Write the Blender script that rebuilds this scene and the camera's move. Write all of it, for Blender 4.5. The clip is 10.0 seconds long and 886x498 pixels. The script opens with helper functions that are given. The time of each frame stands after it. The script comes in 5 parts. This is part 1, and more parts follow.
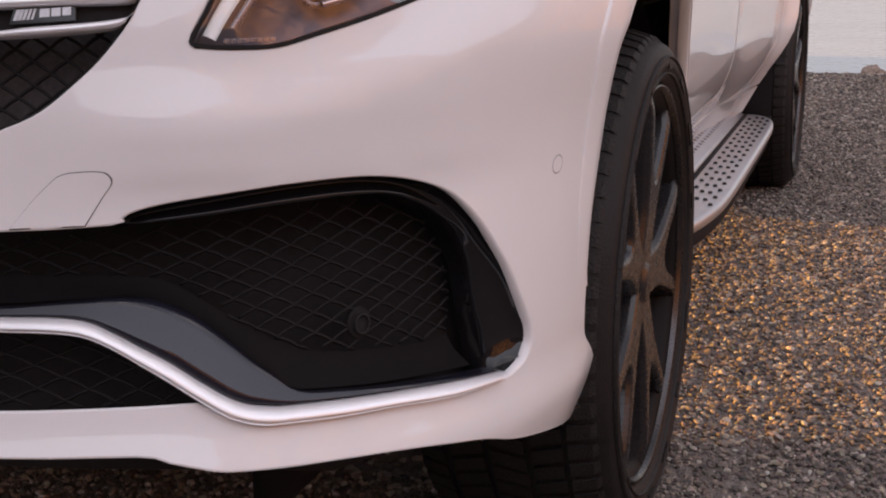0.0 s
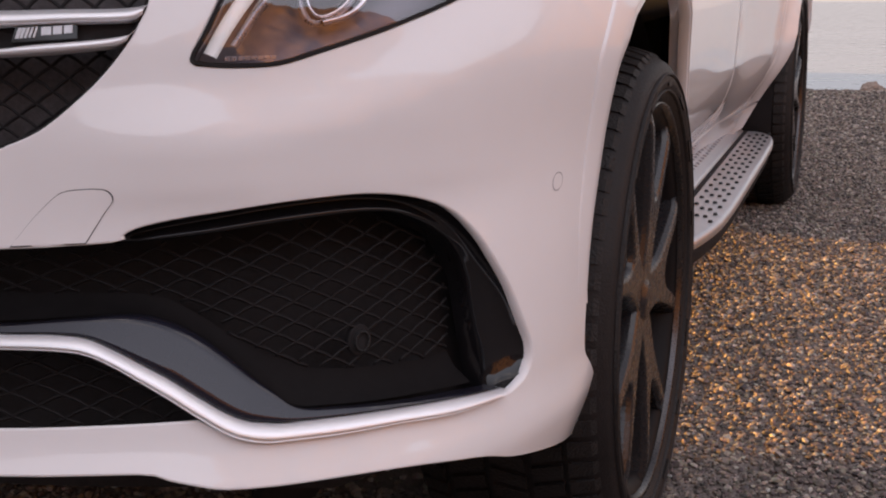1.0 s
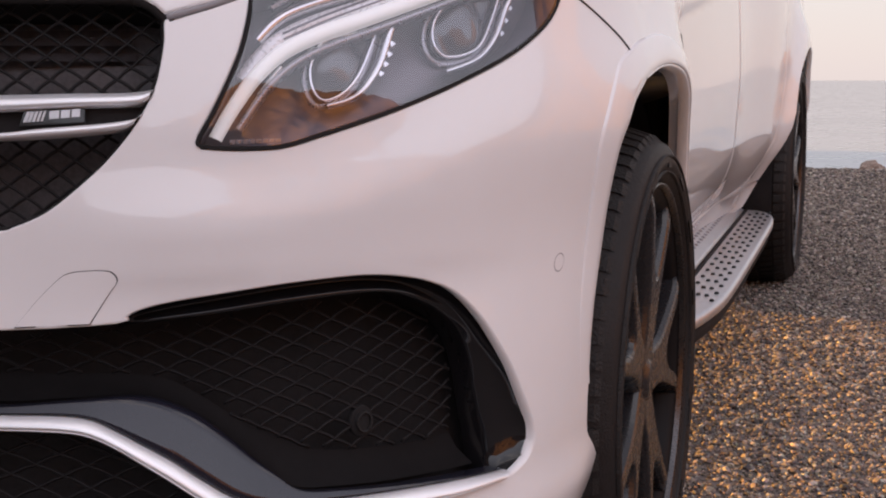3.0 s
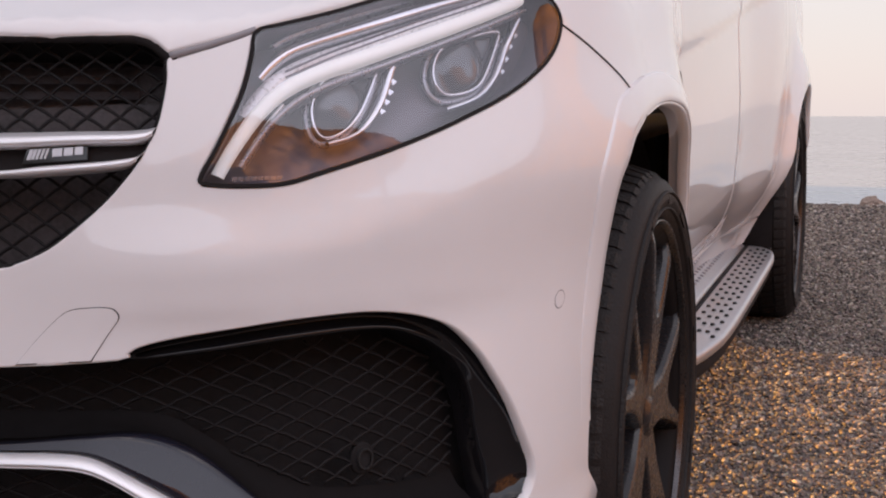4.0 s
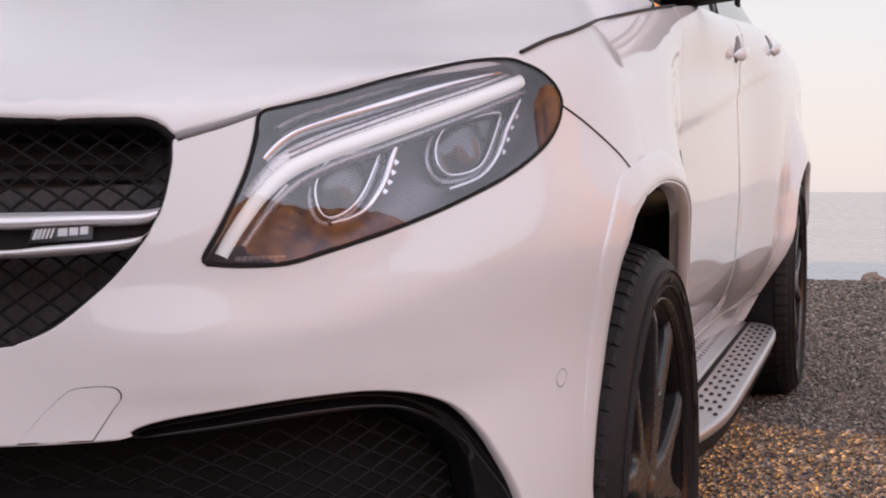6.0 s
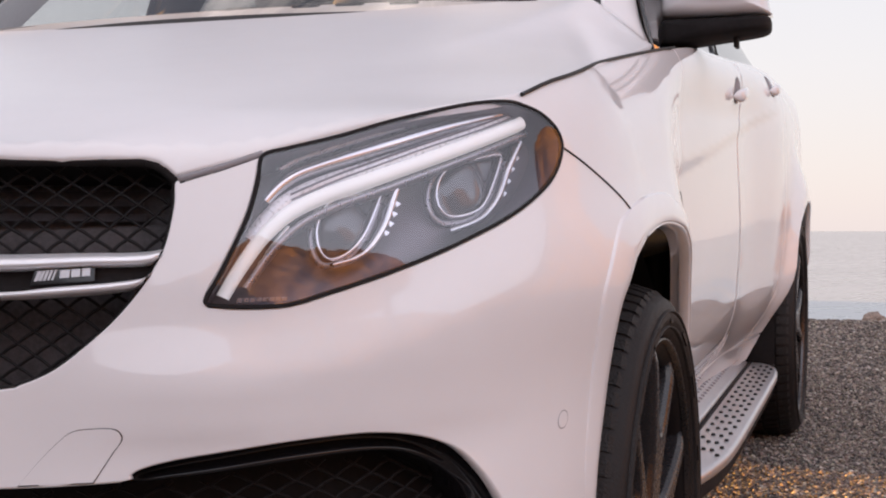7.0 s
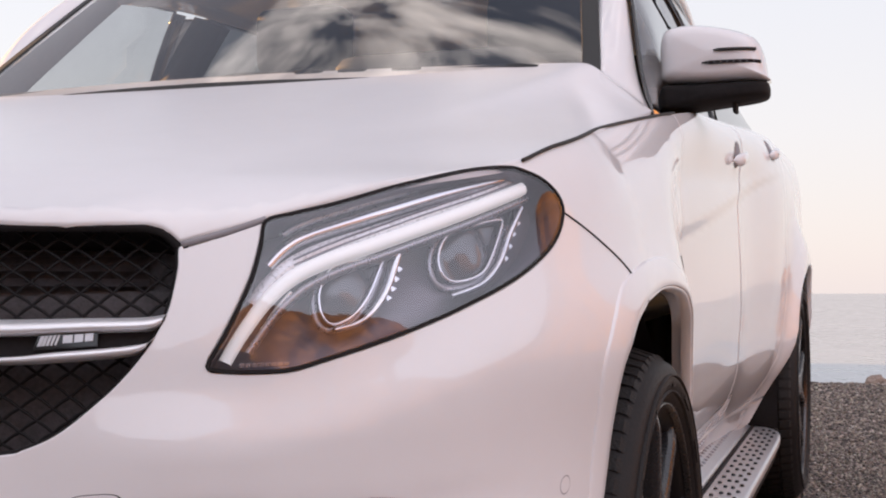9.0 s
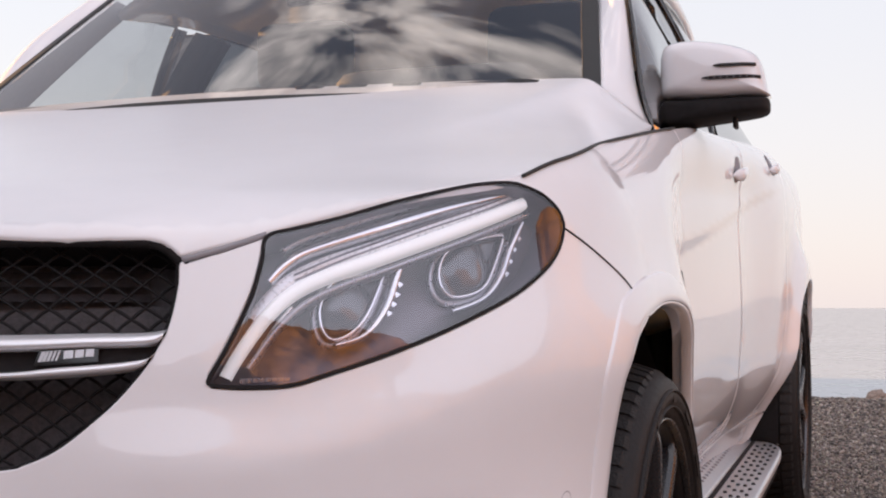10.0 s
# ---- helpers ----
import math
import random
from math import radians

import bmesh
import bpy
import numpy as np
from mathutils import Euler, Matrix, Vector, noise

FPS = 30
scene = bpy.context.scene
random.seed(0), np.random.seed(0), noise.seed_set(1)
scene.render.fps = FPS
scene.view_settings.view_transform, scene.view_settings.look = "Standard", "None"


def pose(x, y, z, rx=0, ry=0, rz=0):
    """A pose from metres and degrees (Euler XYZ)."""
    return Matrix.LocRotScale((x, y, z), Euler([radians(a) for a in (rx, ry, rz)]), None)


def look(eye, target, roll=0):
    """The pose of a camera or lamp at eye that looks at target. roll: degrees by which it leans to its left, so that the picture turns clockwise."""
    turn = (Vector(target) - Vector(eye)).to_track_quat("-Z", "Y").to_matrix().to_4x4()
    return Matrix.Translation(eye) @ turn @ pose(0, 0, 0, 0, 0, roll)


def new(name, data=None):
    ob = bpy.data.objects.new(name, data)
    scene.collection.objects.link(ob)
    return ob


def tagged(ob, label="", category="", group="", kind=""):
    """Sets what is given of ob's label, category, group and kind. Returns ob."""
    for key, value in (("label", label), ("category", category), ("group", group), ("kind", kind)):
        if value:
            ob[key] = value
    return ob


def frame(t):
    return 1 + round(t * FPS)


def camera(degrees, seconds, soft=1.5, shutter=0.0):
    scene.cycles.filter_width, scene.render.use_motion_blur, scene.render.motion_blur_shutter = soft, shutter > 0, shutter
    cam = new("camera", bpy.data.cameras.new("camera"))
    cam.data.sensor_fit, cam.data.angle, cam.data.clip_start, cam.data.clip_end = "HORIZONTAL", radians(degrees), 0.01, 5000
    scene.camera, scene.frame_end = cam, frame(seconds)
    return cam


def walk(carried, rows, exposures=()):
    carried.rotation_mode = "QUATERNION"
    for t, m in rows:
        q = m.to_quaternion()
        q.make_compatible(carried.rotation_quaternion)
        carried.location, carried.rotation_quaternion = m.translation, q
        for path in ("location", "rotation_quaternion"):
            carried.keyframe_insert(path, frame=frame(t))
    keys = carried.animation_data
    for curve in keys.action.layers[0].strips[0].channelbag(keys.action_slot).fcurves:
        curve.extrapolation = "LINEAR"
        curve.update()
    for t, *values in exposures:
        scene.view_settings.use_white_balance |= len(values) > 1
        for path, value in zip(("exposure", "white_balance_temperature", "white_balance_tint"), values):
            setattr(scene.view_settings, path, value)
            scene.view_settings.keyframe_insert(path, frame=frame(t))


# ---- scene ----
cam = camera(37.61, 10.0, soft=2.0)
# seconds, eye, yaw, pitch: a slow tilt upwards from a stand
ROWS = [
    (0.0, 1.2678, -1.9957, 0.7786, 18.59, -11.53),
    (0.5, 1.2680, -1.9960, 0.7791, 18.59, -11.32),
    (1.0, 1.2681, -1.9968, 0.7798, 18.60, -10.81),
    (1.5, 1.2683, -1.9981, 0.7810, 18.61, -10.11),
    (2.0, 1.2687, -1.9998, 0.7826, 18.63, -9.26),
    (2.5, 1.2694, -2.0019, 0.7841, 18.66, -8.32),
    (3.0, 1.2701, -2.0040, 0.7855, 18.68, -7.42),
    (4.5, 1.2719, -2.0092, 0.7887, 18.74, -5.07),
    (5.0, 1.2722, -2.0109, 0.7897, 18.75, -4.21),
    (5.5, 1.2724, -2.0128, 0.7908, 18.76, -3.40),
    (7.0, 1.2737, -2.0179, 0.7950, 18.82, -0.82),
    (7.5, 1.2743, -2.0195, 0.7956, 18.84, -0.05),
    (8.0, 1.2748, -2.0212, 0.7966, 18.86, 0.68),
    (8.5, 1.2751, -2.0228, 0.7974, 18.87, 1.32),
    (9.0, 1.2753, -2.0242, 0.7981, 18.88, 1.92),
    (9.5, 1.2754, -2.0252, 0.7987, 18.88, 2.33),
    (10.0, 1.2756, -2.0256, 0.7991, 18.90, 2.56),
]
walk(cam, [(t, pose(x, y, z, 90 + pitch, 0, yaw)) for t, x, y, z, yaw, pitch in ROWS],
     exposures=[(0.0, .19, 6570, 11.4), (2.0, .22, 6560, 11.3), (5.0, .29, 6530, 10.6), (8.0, .37, 6470, 9.6), (10.0, .38, 6450, 9.3)])

# ---------------------------------------------------------------- light
SUN_AZ, SUN_EL = radians(-86), radians(5.5)     # low evening sun from the car's far side
world = bpy.data.worlds.new("evening_sky")
scene.world = world
world.use_nodes = True
wn, wl = world.node_tree.nodes, world.node_tree.links
wn.clear()


def wnode(kind, **values):
    n = wn.new(kind)
    for k, v in values.items():
        n.inputs[k].default_value = v
    return n


def ramp(tree, stops):
    n = tree.nodes.new("ShaderNodeValToRGB")
    while len(n.color_ramp.elements) < len(stops):
        n.color_ramp.elements.new(0.5)
    for e, (at, c) in zip(n.color_ramp.elements, stops):
        e.position, e.color = at, (*c, 1)
    return n


coord = wn.new("ShaderNodeTexCoord")
axes = wn.new("ShaderNodeSeparateXYZ")
wl.new(coord.outputs["Generated"], axes.inputs[0])
haze = ramp(world.node_tree, [(0.0, (.16, .12, .10)), (.485, (.30, .25, .23)), (.50, (.74, .655, .65)), (.56, (.73, .69, .715)), (.62, (.70, .69, .74)), (.70, (.42, .40, .445)), (.82, (.38, .365, .42)), (.90, (.33, .325, .395)), (1.0, (.13, .16, .24))])
half = wn.new("ShaderNodeMath"); half.operation = "MULTIPLY_ADD"
half.inputs[1].default_value, half.inputs[2].default_value = .5, .5
wl.new(axes.outputs[2], half.inputs[0]); wl.new(half.outputs[0], haze.inputs[0])
# thin cloud streaks high up
stretch = wn.new("ShaderNodeMapping"); stretch.inputs["Scale"].default_value = (1.6, 3.6, 4.2)
stretch.inputs["Rotation"].default_value = (0, .3, .5)
wl.new(coord.outputs["Generated"], stretch.inputs[0])
cloud = wnode("ShaderNodeTexNoise", Scale=2.3, Detail=9.0, Roughness=.58, Distortion=.8)
wl.new(stretch.outputs[0], cloud.inputs["Vector"])
veil = ramp(world.node_tree, [(.46, (0, 0, 0)), (.66, (1, 1, 1))])
wl.new(cloud.outputs["Fac"], veil.inputs[0])
high = ramp(world.node_tree, [(.86, (0, 0, 0)), (.93, (1, 1, 1))])
wl.new(half.outputs[0], high.inputs[0])
both = wn.new("ShaderNodeMath"); both.operation = "MULTIPLY"
wl.new(veil.outputs[0], both.inputs[0]); wl.new(high.outputs[0], both.inputs[1])
clouds = wn.new("ShaderNodeMix"); clouds.data_type = "RGBA"
clouds.inputs[7].default_value = (2.6, 2.32, 2.22, 1)
# the sky brightens evenly towards the land side, above the hills
landward = wn.new("ShaderNodeVectorMath"); landward.operation = "DOT_PRODUCT"
landward.inputs[1].default_value = (.70, -.70, .12)
wl.new(coord.outputs["Generated"], landward.inputs[0])
glowing = ramp(world.node_tree, [(.05, (0, 0, 0)), (.95, (1.20, 1.21, 1.40))])
wl.new(landward.outputs["Value"], glowing.inputs[0])
lit = wn.new("ShaderNodeMix"); lit.data_type, lit.blend_type = "RGBA", "ADD"
lit.inputs[0].default_value = 1
wl.new(haze.outputs[0], lit.inputs[6]); wl.new(glowing.outputs[0], lit.inputs[7])
wl.new(both.outputs[0], clouds.inputs[0]); wl.new(lit.outputs[2], clouds.inputs[6])
sky = wn.new("ShaderNodeTexSky")
sky.sky_type, sky.sun_disc, sky.sun_elevation, sky.sun_rotation = "NISHITA", False, SUN_EL, SUN_AZ
air, veiled, total = wnode("ShaderNodeBackground", Strength=.03), wnode("ShaderNodeBackground", Strength=.90), wn.new("ShaderNodeAddShader")
out = wn.new("ShaderNodeOutputWorld")
wl.new(sky.outputs[0], air.inputs[0]); wl.new(clouds.outputs[2], veiled.inputs[0])
wl.new(air.outputs[0], total.inputs[0]); wl.new(veiled.outputs[0], total.inputs[1]); wl.new(total.outputs[0], out.inputs[0])

sun = new("sun", bpy.data.lights.new("sun", "SUN"))
sun.data.energy, sun.data.angle, sun.data.color = 14.0, radians(.6), (1.0, .49, .14)
toward = Vector((math.sin(SUN_AZ) * math.cos(SUN_EL), math.cos(SUN_AZ) * math.cos(SUN_EL), math.sin(SUN_EL)))
sun.matrix_world = look((-30, 0, 10), Vector((-30, 0, 10)) - toward)

# ---------------------------------------------------------------- materials


def material(name, color, rough=.5, metal=0.0, vary=.1, scale=8.0, bump=0.0, bump_scale=None, coat=0.0, spots=0.0, rnd=0.0, ior=1.5, spec=.5):
    """A surface with two scales of variation in colour and gloss, and a fine relief."""
    m = bpy.data.materials.new(name)
    m.use_nodes = True
    t = m.node_tree
    b = t.nodes["Principled BSDF"]
    b.inputs["Roughness"].default_value, b.inputs["Metallic"].default_value, b.inputs["IOR"].default_value = rough, metal, ior
    b.inputs["Specular IOR Level"].default_value = spec
    b.inputs["Coat Weight"].default_value, b.inputs["Coat Roughness"].default_value = coat, .03
    tc = t.nodes.new("ShaderNodeTexCoord")
    big, small = t.nodes.new("ShaderNodeTexNoise"), t.nodes.new("ShaderNodeTexNoise")
    big.inputs["Scale"].default_value, small.inputs["Scale"].default_value = scale, scale * 9
    big.inputs["Detail"].default_value = small.inputs["Detail"].default_value = 5
    for n in (big, small):
        t.links.new(tc.outputs["Object"], n.inputs["Vector"])
    mean = t.nodes.new("ShaderNodeMath"); mean.operation = "ADD"
    t.links.new(big.outputs["Fac"], mean.inputs[0]); t.links.new(small.outputs["Fac"], mean.inputs[1])
    cr = ramp(t, [(.35, tuple(c * (1 - vary) for c in color)), (.65, tuple(min(1, c * (1 + vary)) for c in color))])
    hv = t.nodes.new("ShaderNodeMath"); hv.operation = "MULTIPLY"; hv.inputs[1].default_value = .5
    t.links.new(mean.outputs[0], hv.inputs[0]); t.links.new(hv.outputs[0], cr.inputs[0])
    last = cr.outputs[0]
    if rnd:
        oi = t.nodes.new("ShaderNodeObjectInfo")
        hs = t.nodes.new("ShaderNodeHueSaturation")
        mr = t.nodes.new("ShaderNodeMapRange")
        mr.inputs["To Min"].default_value, mr.inputs["To Max"].default_value = 1 - rnd, 1 + rnd
        t.links.new(oi.outputs["Random"], mr.inputs[0]); t.links.new(mr.outputs[0], hs.inputs["Value"]); t.links.new(last, hs.inputs["Color"])
        last = hs.outputs[0]
    t.links.new(last, b.inputs["Base Color"])
    rr = t.nodes.new("ShaderNodeMapRange")
    rr.inputs["To Min"].default_value, rr.inputs["To Max"].default_value = rough * .85, min(1, rough * 1.15)
    t.links.new(small.outputs["Fac"], rr.inputs[0]); t.links.new(rr.outputs[0], b.inputs["Roughness"])
    if bump:
        bn, bp = t.nodes.new("ShaderNodeTexNoise"), t.nodes.new("ShaderNodeBump")
        bn.inputs["Scale"].default_value, bn.inputs["Detail"].default_value = bump_scale or scale * 20, 4
        bp.inputs["Strength"].default_value, bp.inputs["Distance"].default_value = bump, .01
        t.links.new(tc.outputs["Object"], bn.inputs["Vector"]); t.links.new(bn.outputs["Fac"], bp.inputs["Height"]); t.links.new(bp.outputs[0], b.inputs["Normal"])
    return m


def glass(name, color, rough=0.0, base=.045, power=4.0):
    """Thin clear glass: its gloss grows towards grazing view, alike from both sides."""
    m = bpy.data.materials.new(name)
    m.use_nodes = True
    t = m.node_tree
    t.nodes.clear()
    o, mix = t.nodes.new("ShaderNodeOutputMaterial"), t.nodes.new("ShaderNodeMixShader")
    gl, tr, lw = t.nodes.new("ShaderNodeBsdfGlossy"), t.nodes.new("ShaderNodeBsdfTransparent"), t.nodes.new("ShaderNodeLayerWeight")
    lw.inputs[0].default_value = .5
    po, ma = t.nodes.new("ShaderNodeMath"), t.nodes.new("ShaderNodeMath")
    po.operation, ma.operation = "POWER", "MULTIPLY_ADD"
    po.inputs[1].default_value, ma.inputs[1].default_value, ma.inputs[2].default_value = power, 1 - base, base
    gl.inputs["Roughness"].default_value, tr.inputs[0].default_value = rough, (*color, 1)
    t.links.new(lw.outputs["Facing"], po.inputs[0]); t.links.new(po.outputs[0], ma.inputs[0]); t.links.new(ma.outputs[0], mix.inputs[0])
    t.links.new(tr.outputs[0], mix.inputs[1]); t.links.new(gl.outputs[0], mix.inputs[2]); t.links.new(mix.outputs[0], o.inputs[0])
    return m


def glow(name, color, strength):
    m = bpy.data.materials.new(name)
    m.use_nodes = True
    b = m.node_tree.nodes["Principled BSDF"]
    b.inputs["Base Color"].default_value = b.inputs["Emission Color"].default_value = (*color, 1)
    b.inputs["Emission Strength"].default_value = strength
    return m


PAINT = material("white_pearl_paint", (.81, .79, .80), rough=.42, vary=.012, scale=2.0, coat=1.0, spec=.2)
# the bonnet's clear coat is set rougher, to blur what it reflects
ROUGH_COAT_PAINT = material("white_pearl_paint_rough_coat", (.81, .79, .80), rough=.42, vary=.02, scale=2.0, coat=.8, spec=.2)
ROUGH_COAT_PAINT.node_tree.nodes["Principled BSDF"].inputs["Coat Roughness"].default_value = .22
GLOSS_BLACK = material("gloss_black_plastic", (.012, .012, .014), rough=.12, vary=.15, scale=5, coat=.6)
MATT_BLACK = material("matt_black_plastic", (.019, .017, .0175), rough=.75, vary=.25, scale=14, bump=.1, spec=.15)
MESH_BLACK = material("mesh_black_plastic", (.014, .0125, .013), rough=.45, vary=.2, scale=20, spec=.16)
CHROME = material("satin_chrome", (.84, .83, .85), rough=.30, metal=1.0, vary=.03, scale=10)
BRIGHT = material("bright_chrome", (.86, .86, .88), rough=.10, metal=1.0, vary=.03, scale=10)
RUBBER = material("tyre_rubber", (.0145, .012, .012), rough=.55, vary=.3, scale=12, bump=.2, bump_scale=300, spec=.25)
DUST = material("dusty_tyre_tread", (.0135, .0115, .0115), rough=.6, vary=.4, scale=9, bump=.4, bump_scale=250, spec=.35)
RIM = material("satin_black_alloy", (.012, .0105, .012), rough=.27, vary=.03, scale=10, spec=.6)
BARREL = material("dark_rim_barrel", (.008, .007, .0075), rough=.5, vary=.15, scale=10, spec=.12)
RIM_EDGE = material("machined_rim_lip", (.075, .070, .070), rough=.28, metal=1.0, vary=.15, scale=20)
STEEL = material("brake_disc_steel", (.32, .31, .31), rough=.4, metal=1.0, vary=.15, scale=12)
ALU = material("brushed_aluminium", (.62, .61, .63), rough=.38, metal=.9, vary=.06, scale=16, bump=.06, bump_scale=500)
CABIN = material("dark_cabin_trim", (.012, .012, .014), rough=.7, vary=.2, scale=8)
GREY_TRIM = material("grey_pillar_trim", (.30, .29, .31), rough=.8, vary=.08, scale=9)
SEAL = material("black_rubber_seal", (.010, .010, .010), rough=.55, vary=.2, scale=30)
GLASS = glass("tinted_windscreen", (.95, .97, .97), base=.15)
CLEAR = glass("clear_lamp_lens", (.92, .91, .94), base=.11)
SIDE_GLASS = glass("side_glass", (.94, .96, .96), base=.12, power=1.5)
PRIVACY_GLASS = glass("privacy_glass", (.10, .11, .12), base=.09, power=2.2)
DARK_GLASS_BALL = material("dark_projector_glass", (.060, .056, .066), rough=.15, vary=.1, scale=20, coat=1.0)
LED = glow("led_light_guide", (.95, .95, .94), .20)
def lerp_table(z, zs, vs):
    """Smooth value from a small table (cubic through the knots)."""
    if z <= zs[0]:
        return vs[0] + (z - zs[0]) * (vs[1] - vs[0]) / (zs[1] - zs[0])
    if z >= zs[-1]:
        return vs[-1] + (z - zs[-1]) * (vs[-1] - vs[-2]) / (zs[-1] - zs[-2])
    i = max(k for k in range(len(zs) - 1) if zs[k] <= z)
    def slope(k):
        if k == 0:
            return (vs[1] - vs[0]) / (zs[1] - zs[0])
        if k == len(zs) - 1:
            return (vs[-1] - vs[-2]) / (zs[-1] - zs[-2])
        return (vs[k + 1] - vs[k - 1]) / (zs[k + 1] - zs[k - 1])
    h = zs[i + 1] - zs[i]
    u = (z - zs[i]) / h
    a, b, m, n = vs[i], vs[i + 1], slope(i) * h, slope(i + 1) * h
    return (2 * u ** 3 - 3 * u * u + 1) * a + (u ** 3 - 2 * u * u + u) * m + (3 * u * u - 2 * u ** 3) * b + (u ** 3 - u * u) * n


YC = -0.15          # where the rounded front corner runs out into the flank
REAR = 3.35         # where the flank runs out into the rounded tail
AXLE_Z, WB = 0.385, 2.915


def soft(a, b, v):
    u = min(1.0, max(0.0, (v - a) / (b - a)))
    return u * u * (3 - 2 * u)


def half_width(z, y):
    z = z - 0.04 - 0.16 * soft(-0.4, 0.8, y) - .09 * soft(.7, 3.0, y) * soft(.7, 1.1, z)
    w = lerp_table(z, (.18, .30, .45, .60, .75, .85, .93, .99, 1.04, 1.10), (.890, .930, .945, .952, .953, .948, .932, .903, .855, .76))
    # the doors stand inside the wings
    inset_y = soft(.04, .50, y) * (1 - soft(1.60, 2.45, y))
    w -= .042 * inset_y * (1 - soft(.85, 1.0, z))
    w -= .060 * soft(.42, .14, z) * soft(.30, .58, y) * (1 - soft(2.32, 2.58, y))
    # a hollow that rises along the doors above the sill
    w -= .003 * math.exp(-((z - (.33 + .13 * (y - .6))) / .11) ** 2) * inset_y
    # a shallow fold along the doors
    zc = .935 + .085 * (y - .3) - (.04 + .16 * soft(-0.4, 0.8, y) + .09 * soft(.7, 3.0, y) * soft(.7, 1.1, z))
    w -= .009 * soft(zc + .010, zc - .030, z) * soft(zc - .30, zc - .05, z) * soft(.15, .40, y) * (1 - soft(1.7, 2.6, y))
    # wheel arch flares
    for ya, k in ((0.0, .024), (WB, .055)):
        r = math.hypot(y - ya, z + .04 + 0.16 * soft(-0.4, 0.8, y) + .0 - AXLE_Z)
        w += k * math.exp(-((r - 0.44) / 0.09) ** 2) * soft(.22, .45, z) * (1 - soft(.80, .95, z))
    return w


def nose(z):
    return lerp_table(z - .05, (.18, .28, .40, .55, .70, .80, .90, .98, 1.05), (-.93, -.955, -.935, -.925, -.915, -.902, -.878, -.838, -.77))


def shell(s, z):
    """The painted lower body. s runs 0..1 round the front corner from the nose's middle, then on in metres along the flank and round the tail."""
    if s <= 1:
        th = max(0.0, s) * math.pi / 2
        n = lerp_table(z - .05, (.2, .35, .6, .9), (3.2, 3.0, 2.5, 2.25))
        x = half_width(z, YC) * math.sin(th) ** (2 / n)
        y = YC + (nose(z) - YC) * max(0.0, math.cos(th)) ** (2 / n)
        # a soft roll above the intake, and a shelf that swells out under the lamp
        k = soft(.22, .40, s) * (1 - soft(.58, .80, s))
        under_lamp = lerp_table(s, (.38, .44, .542, .636, .713, .80), (.783, .783, .814, .851, .885, .93))
        y += k * (-.007 * math.exp(-((z - .664) / .026) ** 2) - .016 * soft(under_lamp - .004, under_lamp - .085, z) * soft(.645, .72, z))
        # the lower lip flares out a little
        lip = .012 * soft(.405, .335, z) * soft(0, .15, s) * (1 - soft(.86, .97, s))
        x, y = x + lip * math.sin(th), y - lip * math.cos(th)
    else:
        y = YC + (s - 1)
        if y > REAR:
            th = min(1.0, (y - REAR) / .9) * math.pi / 2
            x = half_width(z, REAR) * max(0.0, math.cos(th)) ** .8
            y = REAR + (.58 - .25 * soft(.75, 1.2, z) - .1 * soft(.45, .2, z)) * math.sin(th) ** .8
        else:
            x = half_width(z, y)
    return Vector((x, y, z))


def hood_edge(y):
    """Half width and height of the bonnet's side edge."""
    ys = (-.86, -.777, -.725, -.617, -.47, -.30, -.05, .25, .60)
    return (lerp_table(y, ys, (.44, .567, .638, .747, .843, .878, .880, .876, .865)),
            lerp_table(y, ys, (.944, .944, .956, .991, 1.018, 1.056, 1.098, 1.142, 1.192)))


def nose_top(x, y):
    """Height at which the body's rounded nose passes over a place in the plan."""
    def over(z):
        n = lerp_table(z - .05, (.2, .35, .6, .9), (3.2, 3.0, 2.5, 2.25))
        return (abs(x) / half_width(z, YC)) ** n + (max(0.0, y - YC) / .01 if y > YC else ((YC - y) / (YC - nose(z))) ** n) - 1
    lo, hi = .86, 1.10
    if over(hi) < 0:
        return 9.0
    for _ in range(18):
        mid = (lo + hi) / 2
        if over(mid) < 0:
            lo = mid
        else:
            hi = mid
    return lo


def bonnet(x, y):
    """A gently crowned top that breaks at a soft crease on either side and falls to the wings."""
    ex, ez = hood_edge(y)
    xc = .642 + .2073 * y
    zc = 1.088 + .2371 * (y + .2) + .031 * (y + .2) ** 2 + .006 - .010 * soft(-.60, -.85, y)
    def profile(a):
        if a < xc:
            return zc + .004 + .022 * (1 - (a / xc) ** 2)
        u = (a - xc) / max(.02, ex - xc)
        return zc + .004 + (ez - .004 - zc) * (u - .03 * u * (u - 1))
    # the crease is softened over a finger's width
    z = sum(w * profile(abs(abs(x) + d)) for d, w in ((-.021, .08), (-.014, .13), (-.007, .18), (0, .22), (.007, .18), (.014, .13), (.021, .08)))
    # it rolls over into the nose
    if y < -.60:
        n, k = nose_top(x, y), .016
        h = max(k - abs(z - n), 0.0) / k
        z = min(z, n) - h * h * k / 4 * soft(-.62, -.70, y)
    return Vector((x, y, z))


# ---------------------------------------------------------------- mesh helpers
from mathutils.geometry import delaunay_2d_cdt


